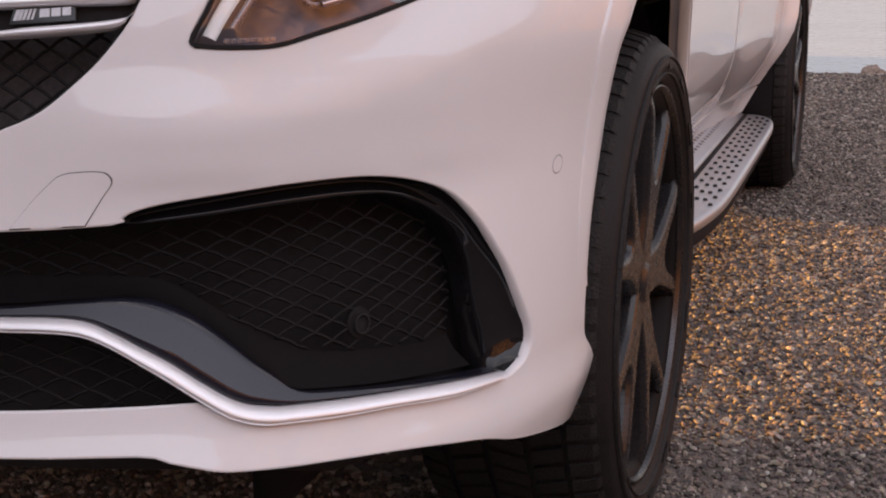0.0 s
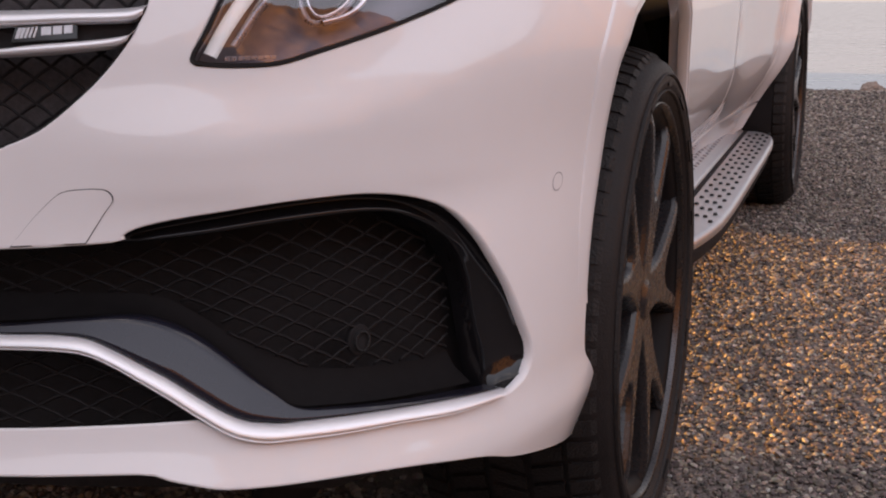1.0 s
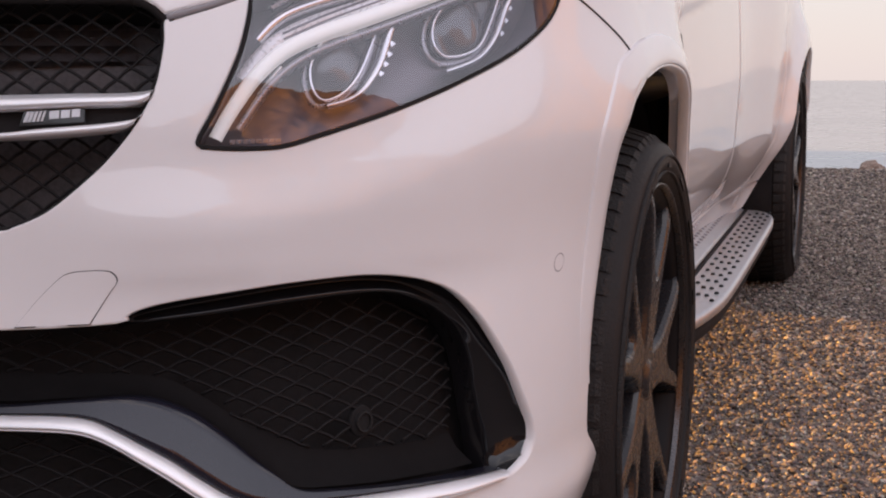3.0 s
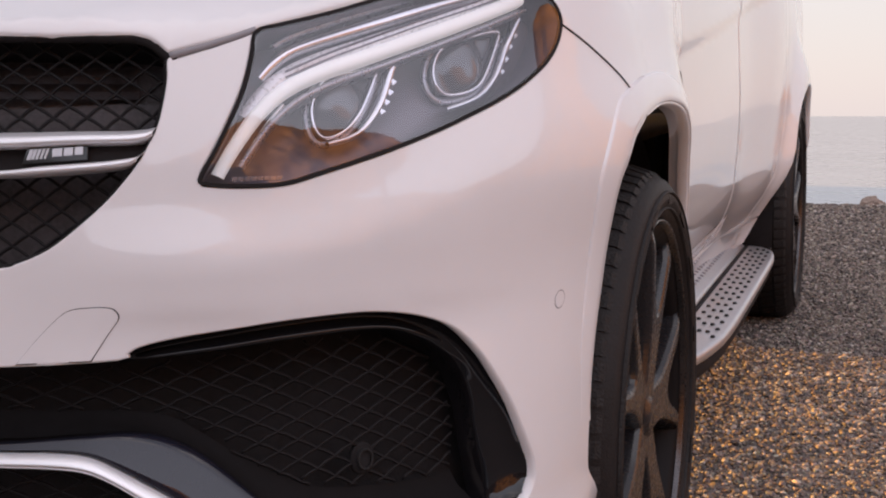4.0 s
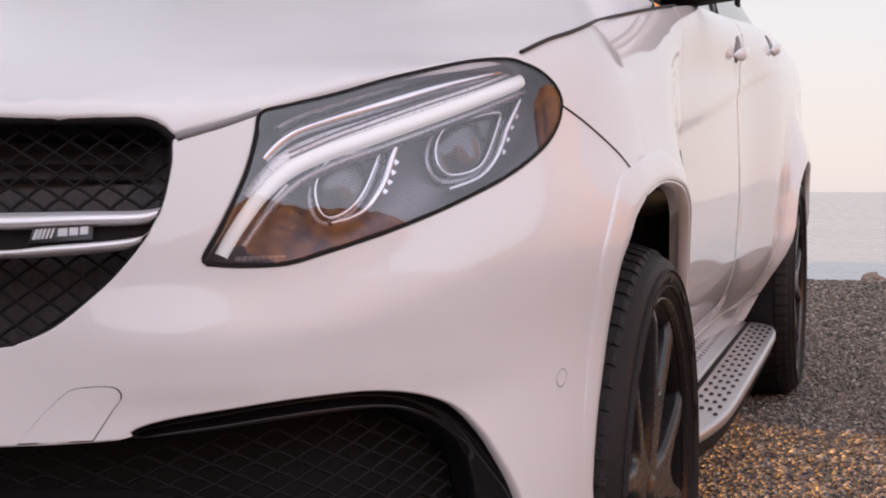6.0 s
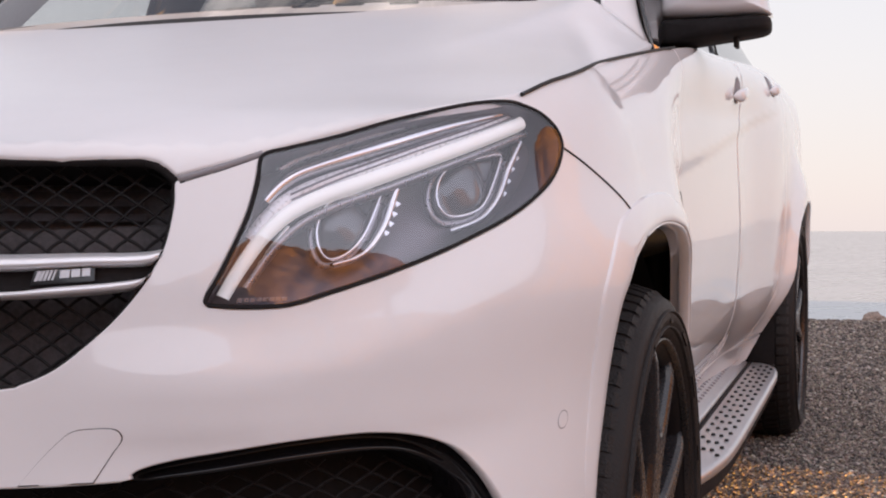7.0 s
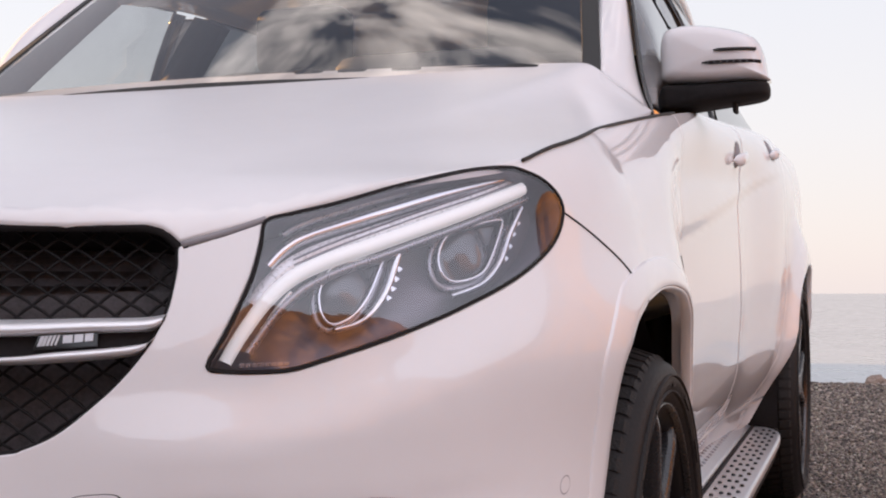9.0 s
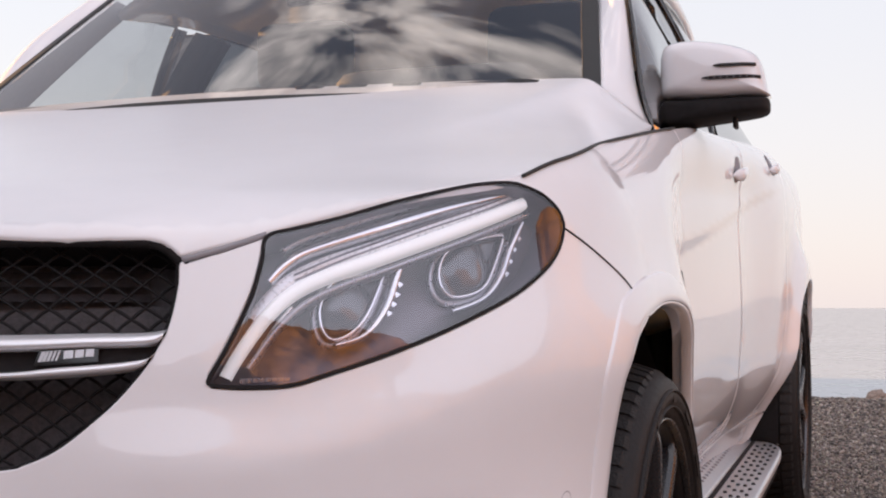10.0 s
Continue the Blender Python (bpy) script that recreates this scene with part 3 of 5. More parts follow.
front_edge = [(1.598, 1.163), (1.610, 1.12), (1.620, 1.04), (1.635, .95), (1.639, .85), (1.638, .65), (1.636, .42)]
rear_arch = [(1 - YC + WB - .455, .42), (1 - YC + WB - .44, .55), (1 - YC + WB - .38, .68), (1 - YC + WB - .28, .78), (1 - YC + WB - .15, .835), (1 - YC + WB, .852), (1 - YC + WB + .15, .835), (1 - YC + WB + .28, .78), (1 - YC + WB + .38, .68), (1 - YC + WB + .44, .55), (1 - YC + WB + .46, .36)]
HANDLE_S = ((2.56, 1.140), (3.44, 1.212))
for m in (False, True):
    door = part("front_door", sheet(shell, flank(1.636, 2.66, .42, front=front_edge), (.020, .012), depth=.02), PAINT, car, "white front door", mirror=m)
    rear = part("rear_door", sheet(shell, [Vector(p) for p in ((2.668, .42), (3.0, .42), (3.40, .42))] + spline([(3.45, .50), (3.56, .68), (3.64, .80), (3.68, 1.0), (3.70, 1.287)], 3) + [Vector((2.668 + (3.70 - 2.668) * (1 - k / 8), belt(2.668 + (3.70 - 2.668) * (1 - k / 8)))) for k in range(1, 9)], (.035, .016), depth=.02), PAINT, car, "white rear door", mirror=m)
    part("sill", sheet(shell, [Vector(p) for p in ((1.60, .33), (2.2, .32), (3.0, .32), (3.57, .33), (3.60, .41), (3.0, .412), (2.2, .412), (1.76, .412), (1.60, .40))], (.05, .03), depth=.02), PAINT, car, mirror=m)
    part("quarter_panel", sheet(shell, [Vector((3.41, .418)), Vector((3.50, .418)), Vector((3.600, .418))] + spline([(3.604, .47)] + rear_arch[1:], 3)[:-1] + [Vector(p) for p in ((4.56, .36), (5.0, .36), (5.4, .36), (5.4, .8), (5.4, 1.12), (5.0, 1.19), (4.5, 1.24), (3.71, 1.288))] + spline([(3.69, 1.0), (3.65, .80), (3.57, .68)], 3), (.045, .035), depth=.02), PAINT, car, mirror=m)
    for (hs, hz), d in zip(HANDLE_S, (door, rear)):
        def grip(u, v):
            a, b = 2 * math.pi * u, v
            along = (b - .5) * .17
            c = shell(hs + along, hz + .02 * (b - .5))
            arch_out = .019 * (1 - (2 * b - 1) ** 4)
            r = .0115 * (1 - (2 * b - 1) ** 8) + .001
            return c + Vector((arch_out + r * .7 * math.cos(a), 0, r * 1.35 * math.sin(a)))
        part("door_handle", grid_mesh(grip, 10, 17, close_u=True), PAINT, d, mirror=m)
        # flat grey disc, painted for the shade in the handle's hollow
        part("handle_recess", disc_on(hs - .01, hz + .010, .034, .001, 0, .55), GREY_TRIM, d, mirror=m)

part("tail_panel", merge_mirror(sheet(shell, [Vector(p) for p in ((5.38, .40), (5.0, .36), (5.2, .30), (5.40, .30))] + [Vector((5.40, .5))], (.05, .05), depth=0)), MATT_BLACK, car)
part("underbody", box((1.30, 4.0, .12), (0, 1.45, .36), .03), MATT_BLACK, car)
part("sump_guard", box((1.10, .35, .04), (0, -.55, .345), .01), MATT_BLACK, car)

# ---- windows, pillars and roof
def screen(u, v):
    """The windscreen: u across (-1..1), v from the scuttle to the roof."""
    return Vector((u * (.744 - .112 * v), .28 + .17 * u * u * (1 - .2 * v) + .54 * v, 1.252 - .010 * u * u + .43 * v - .02 * v * v - .02 * u * u * v))


POST_Y = (.44, .60, .75, .98)


def post(y):
    """The outer edge of the A pillar."""
    return Vector((lerp_table(y, POST_Y, (.862, .802, .752, .68)), y, lerp_table(y, POST_Y, (1.152, 1.271, 1.474, 1.655))))


def roof_z(y):
    return lerp_table(y, (.82, 1.2, 1.6, 2.1, 2.7, 3.3, 3.75), (1.665, 1.715, 1.735, 1.72, 1.60, 1.38, 1.17))


def roof(u, y):
    w = lerp_table(y, (.82, 1.4, 2.4, 3.0, 3.75), (.64, .69, .66, .63, .62))
    return Vector((u * w, y + .13 * u * u * soft(1.6, .8, y), roof_z(y) - .05 * u * u - .03 * u ** 6))


def side_glass(y, v):
    """The side of the cabin: v from the belt up to the roof's rail."""
    s = y - YC + 1
    wb, zb = .852 - .03 * soft(2.8, 3.7, y), belt(s) - .006
    top = post(y) if y < .98 else roof(1.0, y)
    k = soft(.98, 1.2, y)
    if .98 <= y < 1.2:
        top = post(.98).lerp(roof(1.0, 1.2), (y - .98) / .22)
    return Vector((wb + (top.x - wb) * v + .022 * math.sin(math.pi * v), y, zb + (top.z - zb) * v))


glass_area = [Vector((u, -.03)) for u in ring(-.99, .99, 24)] + [Vector((.99, v)) for v in ring(-.03, .99, 10)] + [Vector((u, .99)) for u in ring(.99, -.99, 24)] + [Vector((-.99, v)) for v in ring(.99, -.03, 10)]
windscreen = part("windscreen", sheet(screen, glass_area, (.08, .06), depth=0), GLASS, car, "tinted windscreen reflecting clouds")
windscreen.visible_shadow = False
rim_poly = [Vector((u, -.05)) for u in ring(-1.02, 1.02, 16)] + [Vector((1.02, v)) for v in ring(-.05, 1, 10)] + [Vector((u, 1.0)) for u in ring(1.02, -1.02, 16)] + [Vector((-1.02, v)) for v in ring(1, -.05, 10)]
hole_poly = spline([(-.93, -.015), (0, -.02), (.93, -.015), (.975, .02), (.975, .5), (.975, .92), (.94, .955), (0, .96), (-.94, .955), (-.975, .92), (-.975, .5), (-.975, .02)], 5, True)
part("windscreen_border", sheet(screen, rim_poly, (.1, .1), lift=.003, depth=.008, round_edge=.002, holes=[hole_poly]), SEAL, car)


PILLAR_IN = [bonnet(.728, .41) - Vector((0, 0, .003)), bonnet(.745, .458), screen(1.022, .06), screen(1.022, .25), screen(1.022, .5), screen(1.022, .8), screen(1.022, 1.0)]
PILLAR_OUT = [bonnet(.866, .34) - Vector((0, 0, .003)), bonnet(.863, .39), post(.485), post(.60), post(.75), post(.90), post(.98)]


def pillar(u, v):
    """The painted A pillar: it grows out of the bonnet's flank, between the windscreen's edge and the side window."""
    a, b = spline(PILLAR_IN, 8), spline(PILLAR_OUT, 8)
    i = min(len(a) - 1, int(round(v * (len(a) - 1))))
    return a[i].lerp(b[i], u) + Vector((.010, -.012, .006)) * math.sin(math.pi * u) * soft(.30, .55, v)


WIN_FRONT = [Vector((y, .015)) for y in ring(.47, 1.42, 12)] + [Vector((1.42 - .04 * v, v)) for v in ring(.015, .95, 6)] + [Vector((y, .95)) for y in ring(1.38, 1.05, 5)] + [Vector((y, .94)) for y in (1.0, .9, .8, .7, .6, .52)]
WIN_REAR = [Vector((y, .015)) for y in ring(1.48, 3.1, 14)] + [Vector(p) for p in ((3.1, .03), (3.35, .35), (3.0, .93))] + [Vector((y, .95)) for y in ring(2.9, 1.44, 10)] + [Vector((1.44 + .04 * v, .95 - .93 * v)) for v in ring(.05, 1, 5)]
for m in (False, True):
    part("a_pillar", thick(grid_mesh(lambda u, v: pillar(u, v), 10, 49), .02), PAINT, car, mirror=m)
    part("a_pillar_trim", grid_mesh(lambda u, v: screen(.985, v * .97) + Vector((.004 + .022 * u, .015 + .17 * u - .05 * u * v, -.006)), 6, 16), GREY_TRIM, car, mirror=m)
    for nm, outline, mt, lb in (("front_side_window", WIN_FRONT, SIDE_GLASS, "clear side window reflecting the pale sky"), ("rear_side_window", WIN_REAR, PRIVACY_GLASS, "dark tinted rear side window")):
        g = part(nm, sheet(side_glass, outline, (.10, .12), depth=0), mt, car, lb, mirror=m)
        g.visible_shadow = False
        part("window_frame", tube([side_glass(p[0], p[1]) + Vector((.003, 0, 0)) for p in outline], .0055, 6, closed=True), GLOSS_BLACK, car, mirror=m)
    part("b_post_cover", thick(grid_mesh(lambda u, v: side_glass(1.425 + .05 * u - .04 * v, .02 + .92 * v) + Vector((.004, 0, 0)), 4, 10), .01), GLOSS_BLACK, car, mirror=m)
    part("roof_rail", tube([roof(1.0, y) + Vector((.006, 0, .004)) for y in ring(1.0, 3.6, 30)], .024, 8), PAINT, car, mirror=m)
part("roof", thick(grid_mesh(lambda u, v: roof(2 * u - 1, .84 + 2.16 * v), 25, 30), .02), PAINT, car)
rear_glass = part("rear_window", grid_mesh(lambda u, v: roof(1.84 * u - .92, 3.02 + .62 * v), 15, 12), PRIVACY_GLASS, car)
rear_glass.visible_shadow = False
part("tailgate", thick(grid_mesh(lambda u, v: roof(2 * u - 1, 3.64).lerp(Vector(((2 * u - 1) * .66, 3.90 - .10 * (2 * u - 1) ** 2, .80)), v), 15, 8), .02), PAINT, car)

# scuttle with its washer jets and wiper
part("scuttle", grid_mesh(lambda u, v: Vector(((2 * u - 1) * .80, .30 + .30 * v + .12 * (2 * u - 1) ** 2, 1.20)), 20, 4), MATT_BLACK, car)
for x in (.175, .270, .385):
    part("washer_jet", box((.056, .020, .008), (x, .400, bonnet(x, .400).z + .002), .003), MATT_BLACK, car)
# cabin
# dashboard enlarged and a block added: both keep sun off the near mirror
part("dashboard", box((1.34, .70, .16), (0, .74, 1.195), .06, 3), CABIN, car)
part("instrument_cowl", box((.44, .36, .22), (.38, .70, 1.22), .06, 3), CABIN, car)
for x in (-.36, .36):
    seat = part("seat", box((.52, .17, .66), (x, 1.50, 1.12), .07, 3), CABIN, car)
    part("headrest", box((.29, .12, .20), (x, 1.54, 1.54), .05, 3), CABIN, seat)
part("steering_wheel", tube([Vector((.36 + .18 * math.cos(a / 12 * math.pi), 1.02 + .05 * math.sin(a / 12 * math.pi), 1.17 + .17 * math.sin(a / 12 * math.pi))) for a in range(24)], .014, 8, closed=True), CABIN, car)
part("rear_view_mirror", box((.24, .03, .07), (-.02, .96, 1.60), .012), CABIN, car)
part("cabin_floor", box((1.4, 2.6, .04), (0, 1.9, .75)), CABIN, car)

for m in (False, True):
    part("b_pillar", thick(grid_mesh(lambda u, v: side_glass(1.36 + .14 * u + .10 * v, v * .98) * .985 + Vector((-.012, 0, 0)), 4, 10), .05), CABIN, car, mirror=m)
    part("c_pillar", thick(grid_mesh(lambda u, v: side_glass(2.30 + .30 * u, v * .98) * .985 + Vector((-.012, 0, 0)), 4, 10), .05), CABIN, car, mirror=m)
rear_seat = part("rear_seat", box((1.30, .18, .62), (0, 2.45, 1.12), .07, 3), CABIN, car)
for x in (-.42, 0, .42):
    part("headrest", box((.26, .11, .16), (x, 2.47, 1.50), .05, 3), CABIN, rear_seat)

# ---- wheels


def wheel(cx, cy, cz, face, R, rr, mirror, width):
    w = new("wheel")
    w.parent = car
    w.matrix_parent_inverse = Matrix()
    w.location = (cx, cy, cz)
    if mirror:
        w.rotation_euler = (0, 0, math.pi)
    W = width
    prof = [(rr + .002, -.012), (rr + .012, .000), (rr + .030, .008), (R - .045, .010), (R - .018, -.002), (R - .004, -.026), (R, -.055), (R, -W + .055), (R - .004, -W + .026), (R - .018, -W + .002), (R - .045, -W - .010), (rr + .01, -W)]
    part("tyre", lathe(prof, 72), RUBBER, w, "black low-profile tyre with dusty tread")
    # tread blocks
    bm = bmesh.new()
    n = 72
    for k in range(n):
        for j, (x0, x1, skew) in enumerate(((-.020, -.052, .0), (-.060, -.105, .35), (-.115, -.165, -.35), (-.175, -.225, .35), (-W + .050, -W + .010, 0))):
            a0, a1 = (k + .06 + .12 * (j % 2)) / n * 2 * math.pi, (k + .76 + .12 * (j % 2)) / n * 2 * math.pi
            sk = skew / n * 2 * math.pi
            def at(x, a, r):
                return bm.verts.new((x, r * math.cos(a), r * math.sin(a)))
            lo = R - .012 if j in (0, 4) else R - .004
            out0 = R - .004 if j in (0, 4) else R + .006
            r0, r1 = (out0, R + .006) if j == 0 else ((R + .006, out0) if j == 4 else (R + .006, R + .006))
            vs = [at(x0, a0, r0), at(x1, a0 + sk, r1), at(x1, a1 + sk, r1), at(x0, a1, r0)]
            lows = [at(x0, a0, lo - .012), at(x1, a0 + sk, lo - .012), at(x1, a1 + sk, lo - .012), at(x0, a1, lo - .012)]
            bm.faces.new(vs)
            if j == 0:
                bm.faces.new((vs[0], vs[3], at(.0035, a1, R - .030), at(.0035, a0, R - .030)))
            for q in range(4):
                bm.faces.new((vs[q], lows[q], lows[(q + 1) % 4], vs[(q + 1) % 4]))
    bmesh.ops.recalc_face_normals(bm, faces=bm.faces[:])
    tagged(part("tread", bm, DUST, w, smooth=False), kind="stuff")
    # worn lettering on the sidewall, as raised bars
    for k in range(14):
        a = (k + .5 + (.5 if k > 6 else 0)) / 15 * 2 * math.pi
        q = box((.0022, .050 if k % 3 else .028, .011))
        bmesh.ops.rotate(q, cent=(0, 0, 0), matrix=Matrix.Rotation(a - math.pi / 2, 3, "X"), verts=q.verts[:])
        bmesh.ops.translate(q, vec=(.0088, (rr + .032) * math.cos(a), (rr + .032) * math.sin(a)), verts=q.verts[:])
        part("sidewall_mark", q, RUBBER, w, smooth=False)
    part("rim_lip", lathe([(rr - .005, -.012), (rr - .002, -.004), (rr + .001, -.001), (rr + .0025, -.006), (rr + .003, -.014)], 72), RIM_EDGE, w, "bright machined rim edge")
    part("rim", lathe([(rr - .002, -.012), (rr - .022, -.022), (rr - .030, -.05), (rr - .040, -.20), (rr - .02, -W + .01)], 72), BARREL, w, "satin black alloy rim")
    # two fine ribs round the sidewall
    for rib_r, rib_x in ((rr + .020, .0055), (R - .036, .0085)):
        part("sidewall_rib", lathe([(rib_r - .0022, rib_x - .003), (rib_r - .0012, rib_x + .0022), (rib_r + .0012, rib_x + .0022), (rib_r + .0022, rib_x - .003)], 72), DUST, w)
    # five forked spokes: a broad stem that splits, with chamfered edges and deep walls
    side = spline([(.020, .040), (.080, .039), (.125, .044), (.185, .064), (.250, .091), (rr - .022, .117), (rr - .004, .136)], 4)
    crotch = spline([(rr - .004, .080), (rr - .022, .076), (.245, .054), (.195, .030), (.172, .012), (.166, 0)], 4)
    half_spoke = side + crotch
    outline = half_spoke[:-1] + [half_spoke[-1]] + [Vector((q.x, -q.y)) for q in half_spoke[:-1][::-1]]
    outline = outline if sum(p.x * q.y - q.x * p.y for p, q in zip(outline, outline[1:] + outline[:1])) > 0 else outline[::-1]
    def grown(d):
        got = []
        for i, q in enumerate(outline):
            t = outline[(i + 1) % len(outline)] - outline[i - 1]
            t.normalize()
            got.append(Vector((q.x + t.y * d, q.y - t.x * d)))
        return got
    def spoke_mesh(a0):
        e_r, e_t = Vector((0, math.cos(a0), math.sin(a0))), Vector((0, -math.sin(a0), math.cos(a0)))
        def at(q, drop):
            u = min(1.0, max(0.0, q.x / rr))
            return Vector((-.006 - .012 * (1 - u) ** 1.5 - .010 * soft(.82, 1.0, u) - drop, 0, 0)) + e_r * q.x + e_t * q.y
        vs, faces, _ = fill(grown(-.0085), (.03, .03))
        bm = bmesh.new()
        top = [bm.verts.new(at(Vector((v[0], v[1])), 0)) for v in vs]
        for f in faces:
            bm.faces.new([top[i] for i in f])
        rings = [[bm.verts.new(at(q, drop)) for q in grown(d)] for d, drop in ((-.0085, 0), (-.004, .0025), (0, .010), (.004, .030), (.007, .068))]
        m = len(outline)
        for r0, r1 in zip(rings, rings[1:]):
            for i in range(m):
                bm.faces.new((r0[i], r1[i], r1[(i + 1) % m], r0[(i + 1) % m]))
        bmesh.ops.remove_doubles(bm, verts=bm.verts[:], dist=1e-5)
        bmesh.ops.recalc_face_normals(bm, faces=bm.faces[:])
        return bm
    for k in range(5):
        part("spoke", spoke_mesh(math.radians(74 + 72 * k)), RIM, w, smooth=False)
    part("hub", lathe([(.001, -.010), (.030, -.011), (.034, -.017), (.060, -.0165), (.066, -.022), (.085, -.075)], 32), RIM, w)
    for k in range(5):
        a = math.radians(74 + 36 + 72 * k)
        part("wheel_bolt", lathe([(.001, -.019), (.008, -.020), (.010, -.026), (.010, -.05)], 8), STEEL, w).location = (0, .056 * math.cos(a), .056 * math.sin(a))
    part("brake_disc", lathe([(.09, -.15), (.195, -.147), (.197, -.153), (.197, -.175), (.09, -.175)], 48), STEEL, w)
    part("brake_caliper", box((.06, .10, .22), (-.15, .165, .03), .015), MATT_BLACK, w)
    return w


wheel(.945, .030, .356, .945, .393, .312, False, .285)
wheel(-.945, .030, .356, .945, .393, .312, True, .285)
wheel(.975, WB, .398, .975, .395, .312, False, .315)
wheel(-.975, WB, .398, .975, .395, .312, True, .315)


# ---- lower front: vents, mesh, fin and bright strip
def under(d):
    """The body's surface sunk by d."""
    return lambda s, z: offset_of(shell, s, z, -d)


def resample(pts, n):
    pts = spline(pts, 8)
    run = [0.0]
    for a, b in zip(pts, pts[1:]):
        run.append(run[-1] + (b - a).length)
    got, j = [], 0
    for k in range(n):
        want = run[-1] * k / (n - 1)
        while j < len(run) - 2 and run[j + 1] < want:
            j += 1
        u = (want - run[j]) / max(1e-9, run[j + 1] - run[j])
        got.append(pts[j].lerp(pts[j + 1], min(1, u)))
    return got


def strip(upper, lower, profile, n=90):
    """A moulding between two outlines; profile: (share of the way down, lift over the body)."""
    up, lo = resample(upper, n), resample(lower, n)
    def at(u, v):
        i, (k, lift) = int(round(u * (n - 1))), profile[int(round(v * (len(profile) - 1)))]
        p = up[i].lerp(lo[i], k)
        return offset_of(shell, p.x, p.y, lift)
    bm = grid_mesh(at, n, len(profile))
    bmesh.ops.recalc_face_normals(bm, faces=bm.faces[:])
    return bm


def facing(bm, way):
    """Turns all faces so that most look along way."""
    bm.normal_update()
    if sum(f.normal.dot(way) * f.calc_area() for f in bm.faces) < 0:
        bmesh.ops.reverse_faces(bm, faces=bm.faces[:])
    return bm


FRONT = Vector((.4, -1, .2))
MESH = [(0, .585), (.12, .592), (.236, .598), (.313, .605), (.383, .611), (.468, .618), (.556, .621), (.598, .609), (.629, .592), (.659, .566), (.675, .530), (.687, .483), (.683, .451), (.655, .450), (.602, .454), (.524, .461), (.482, .468), (.444, .483), (.415, .500), (.393, .516), (.363, .538), (.338, .551), (.297, .555), (.214, .553), (.12, .553), (0, .553)]


def wires(poly, surf, cell, radius, wave=.07, z_ref=0.0, slant=0.0):
    """Moulded mesh: two families of scalloped wires that cross in lozenges, clipped to an outline."""
    cw, ch = cell
    pts2 = [(p[0], p[1]) for p in poly]
    lo = (min(p[0] for p in pts2), min(p[1] for p in pts2))
    hi = (max(p[0] for p in pts2), max(p[1] for p in pts2))
    bms = []
    for sgn in (1, -1):
        slope = sgn * ch / cw
        span = (hi[0] - lo[0]) * ch / cw
        k0 = int((lo[1] - z_ref - span) / ch) - 2
        for k in range(k0, k0 + int((hi[1] - lo[1] + 2 * span) / ch) + 5):
            steps = int((hi[0] - lo[0]) / (cw / 8)) + 1
            line = []
            for i in range(steps + 1):
                s = lo[0] + (hi[0] - lo[0]) * i / steps
                line.append((s, z_ref + k * ch + slope * s + slant * s + wave * ch * abs(math.sin(2 * math.pi * s / cw))))
            run = []
            for (s, z), ok in zip(line, inside_many(pts2, line)):
                if ok:
                    run.append(surf(s, z))
                if run and (not ok or s == line[-1][0]):
                    if len(run) > 1:
                        bms.append(tube(run, radius, 4))
                    run = []
    return join(*bms)


# base colour raised to stand for haze and stray light in the openings
DUCT = material("lightened_duct_plastic", (.090, .080, .084), rough=.5, vary=.3, scale=18, bump=.15, spec=.3)
DEEP_BLACK = material("intake_floor_black", (.010, .009, .0095), rough=.6, vary=.2, scale=10, spec=.06)
RIM_BLACK = material("intake_rim_black", (.009, .0085, .010), rough=.10, vary=.15, scale=6, spec=.5)
lower_grille = new("lower_grille")
lower_grille.parent = car
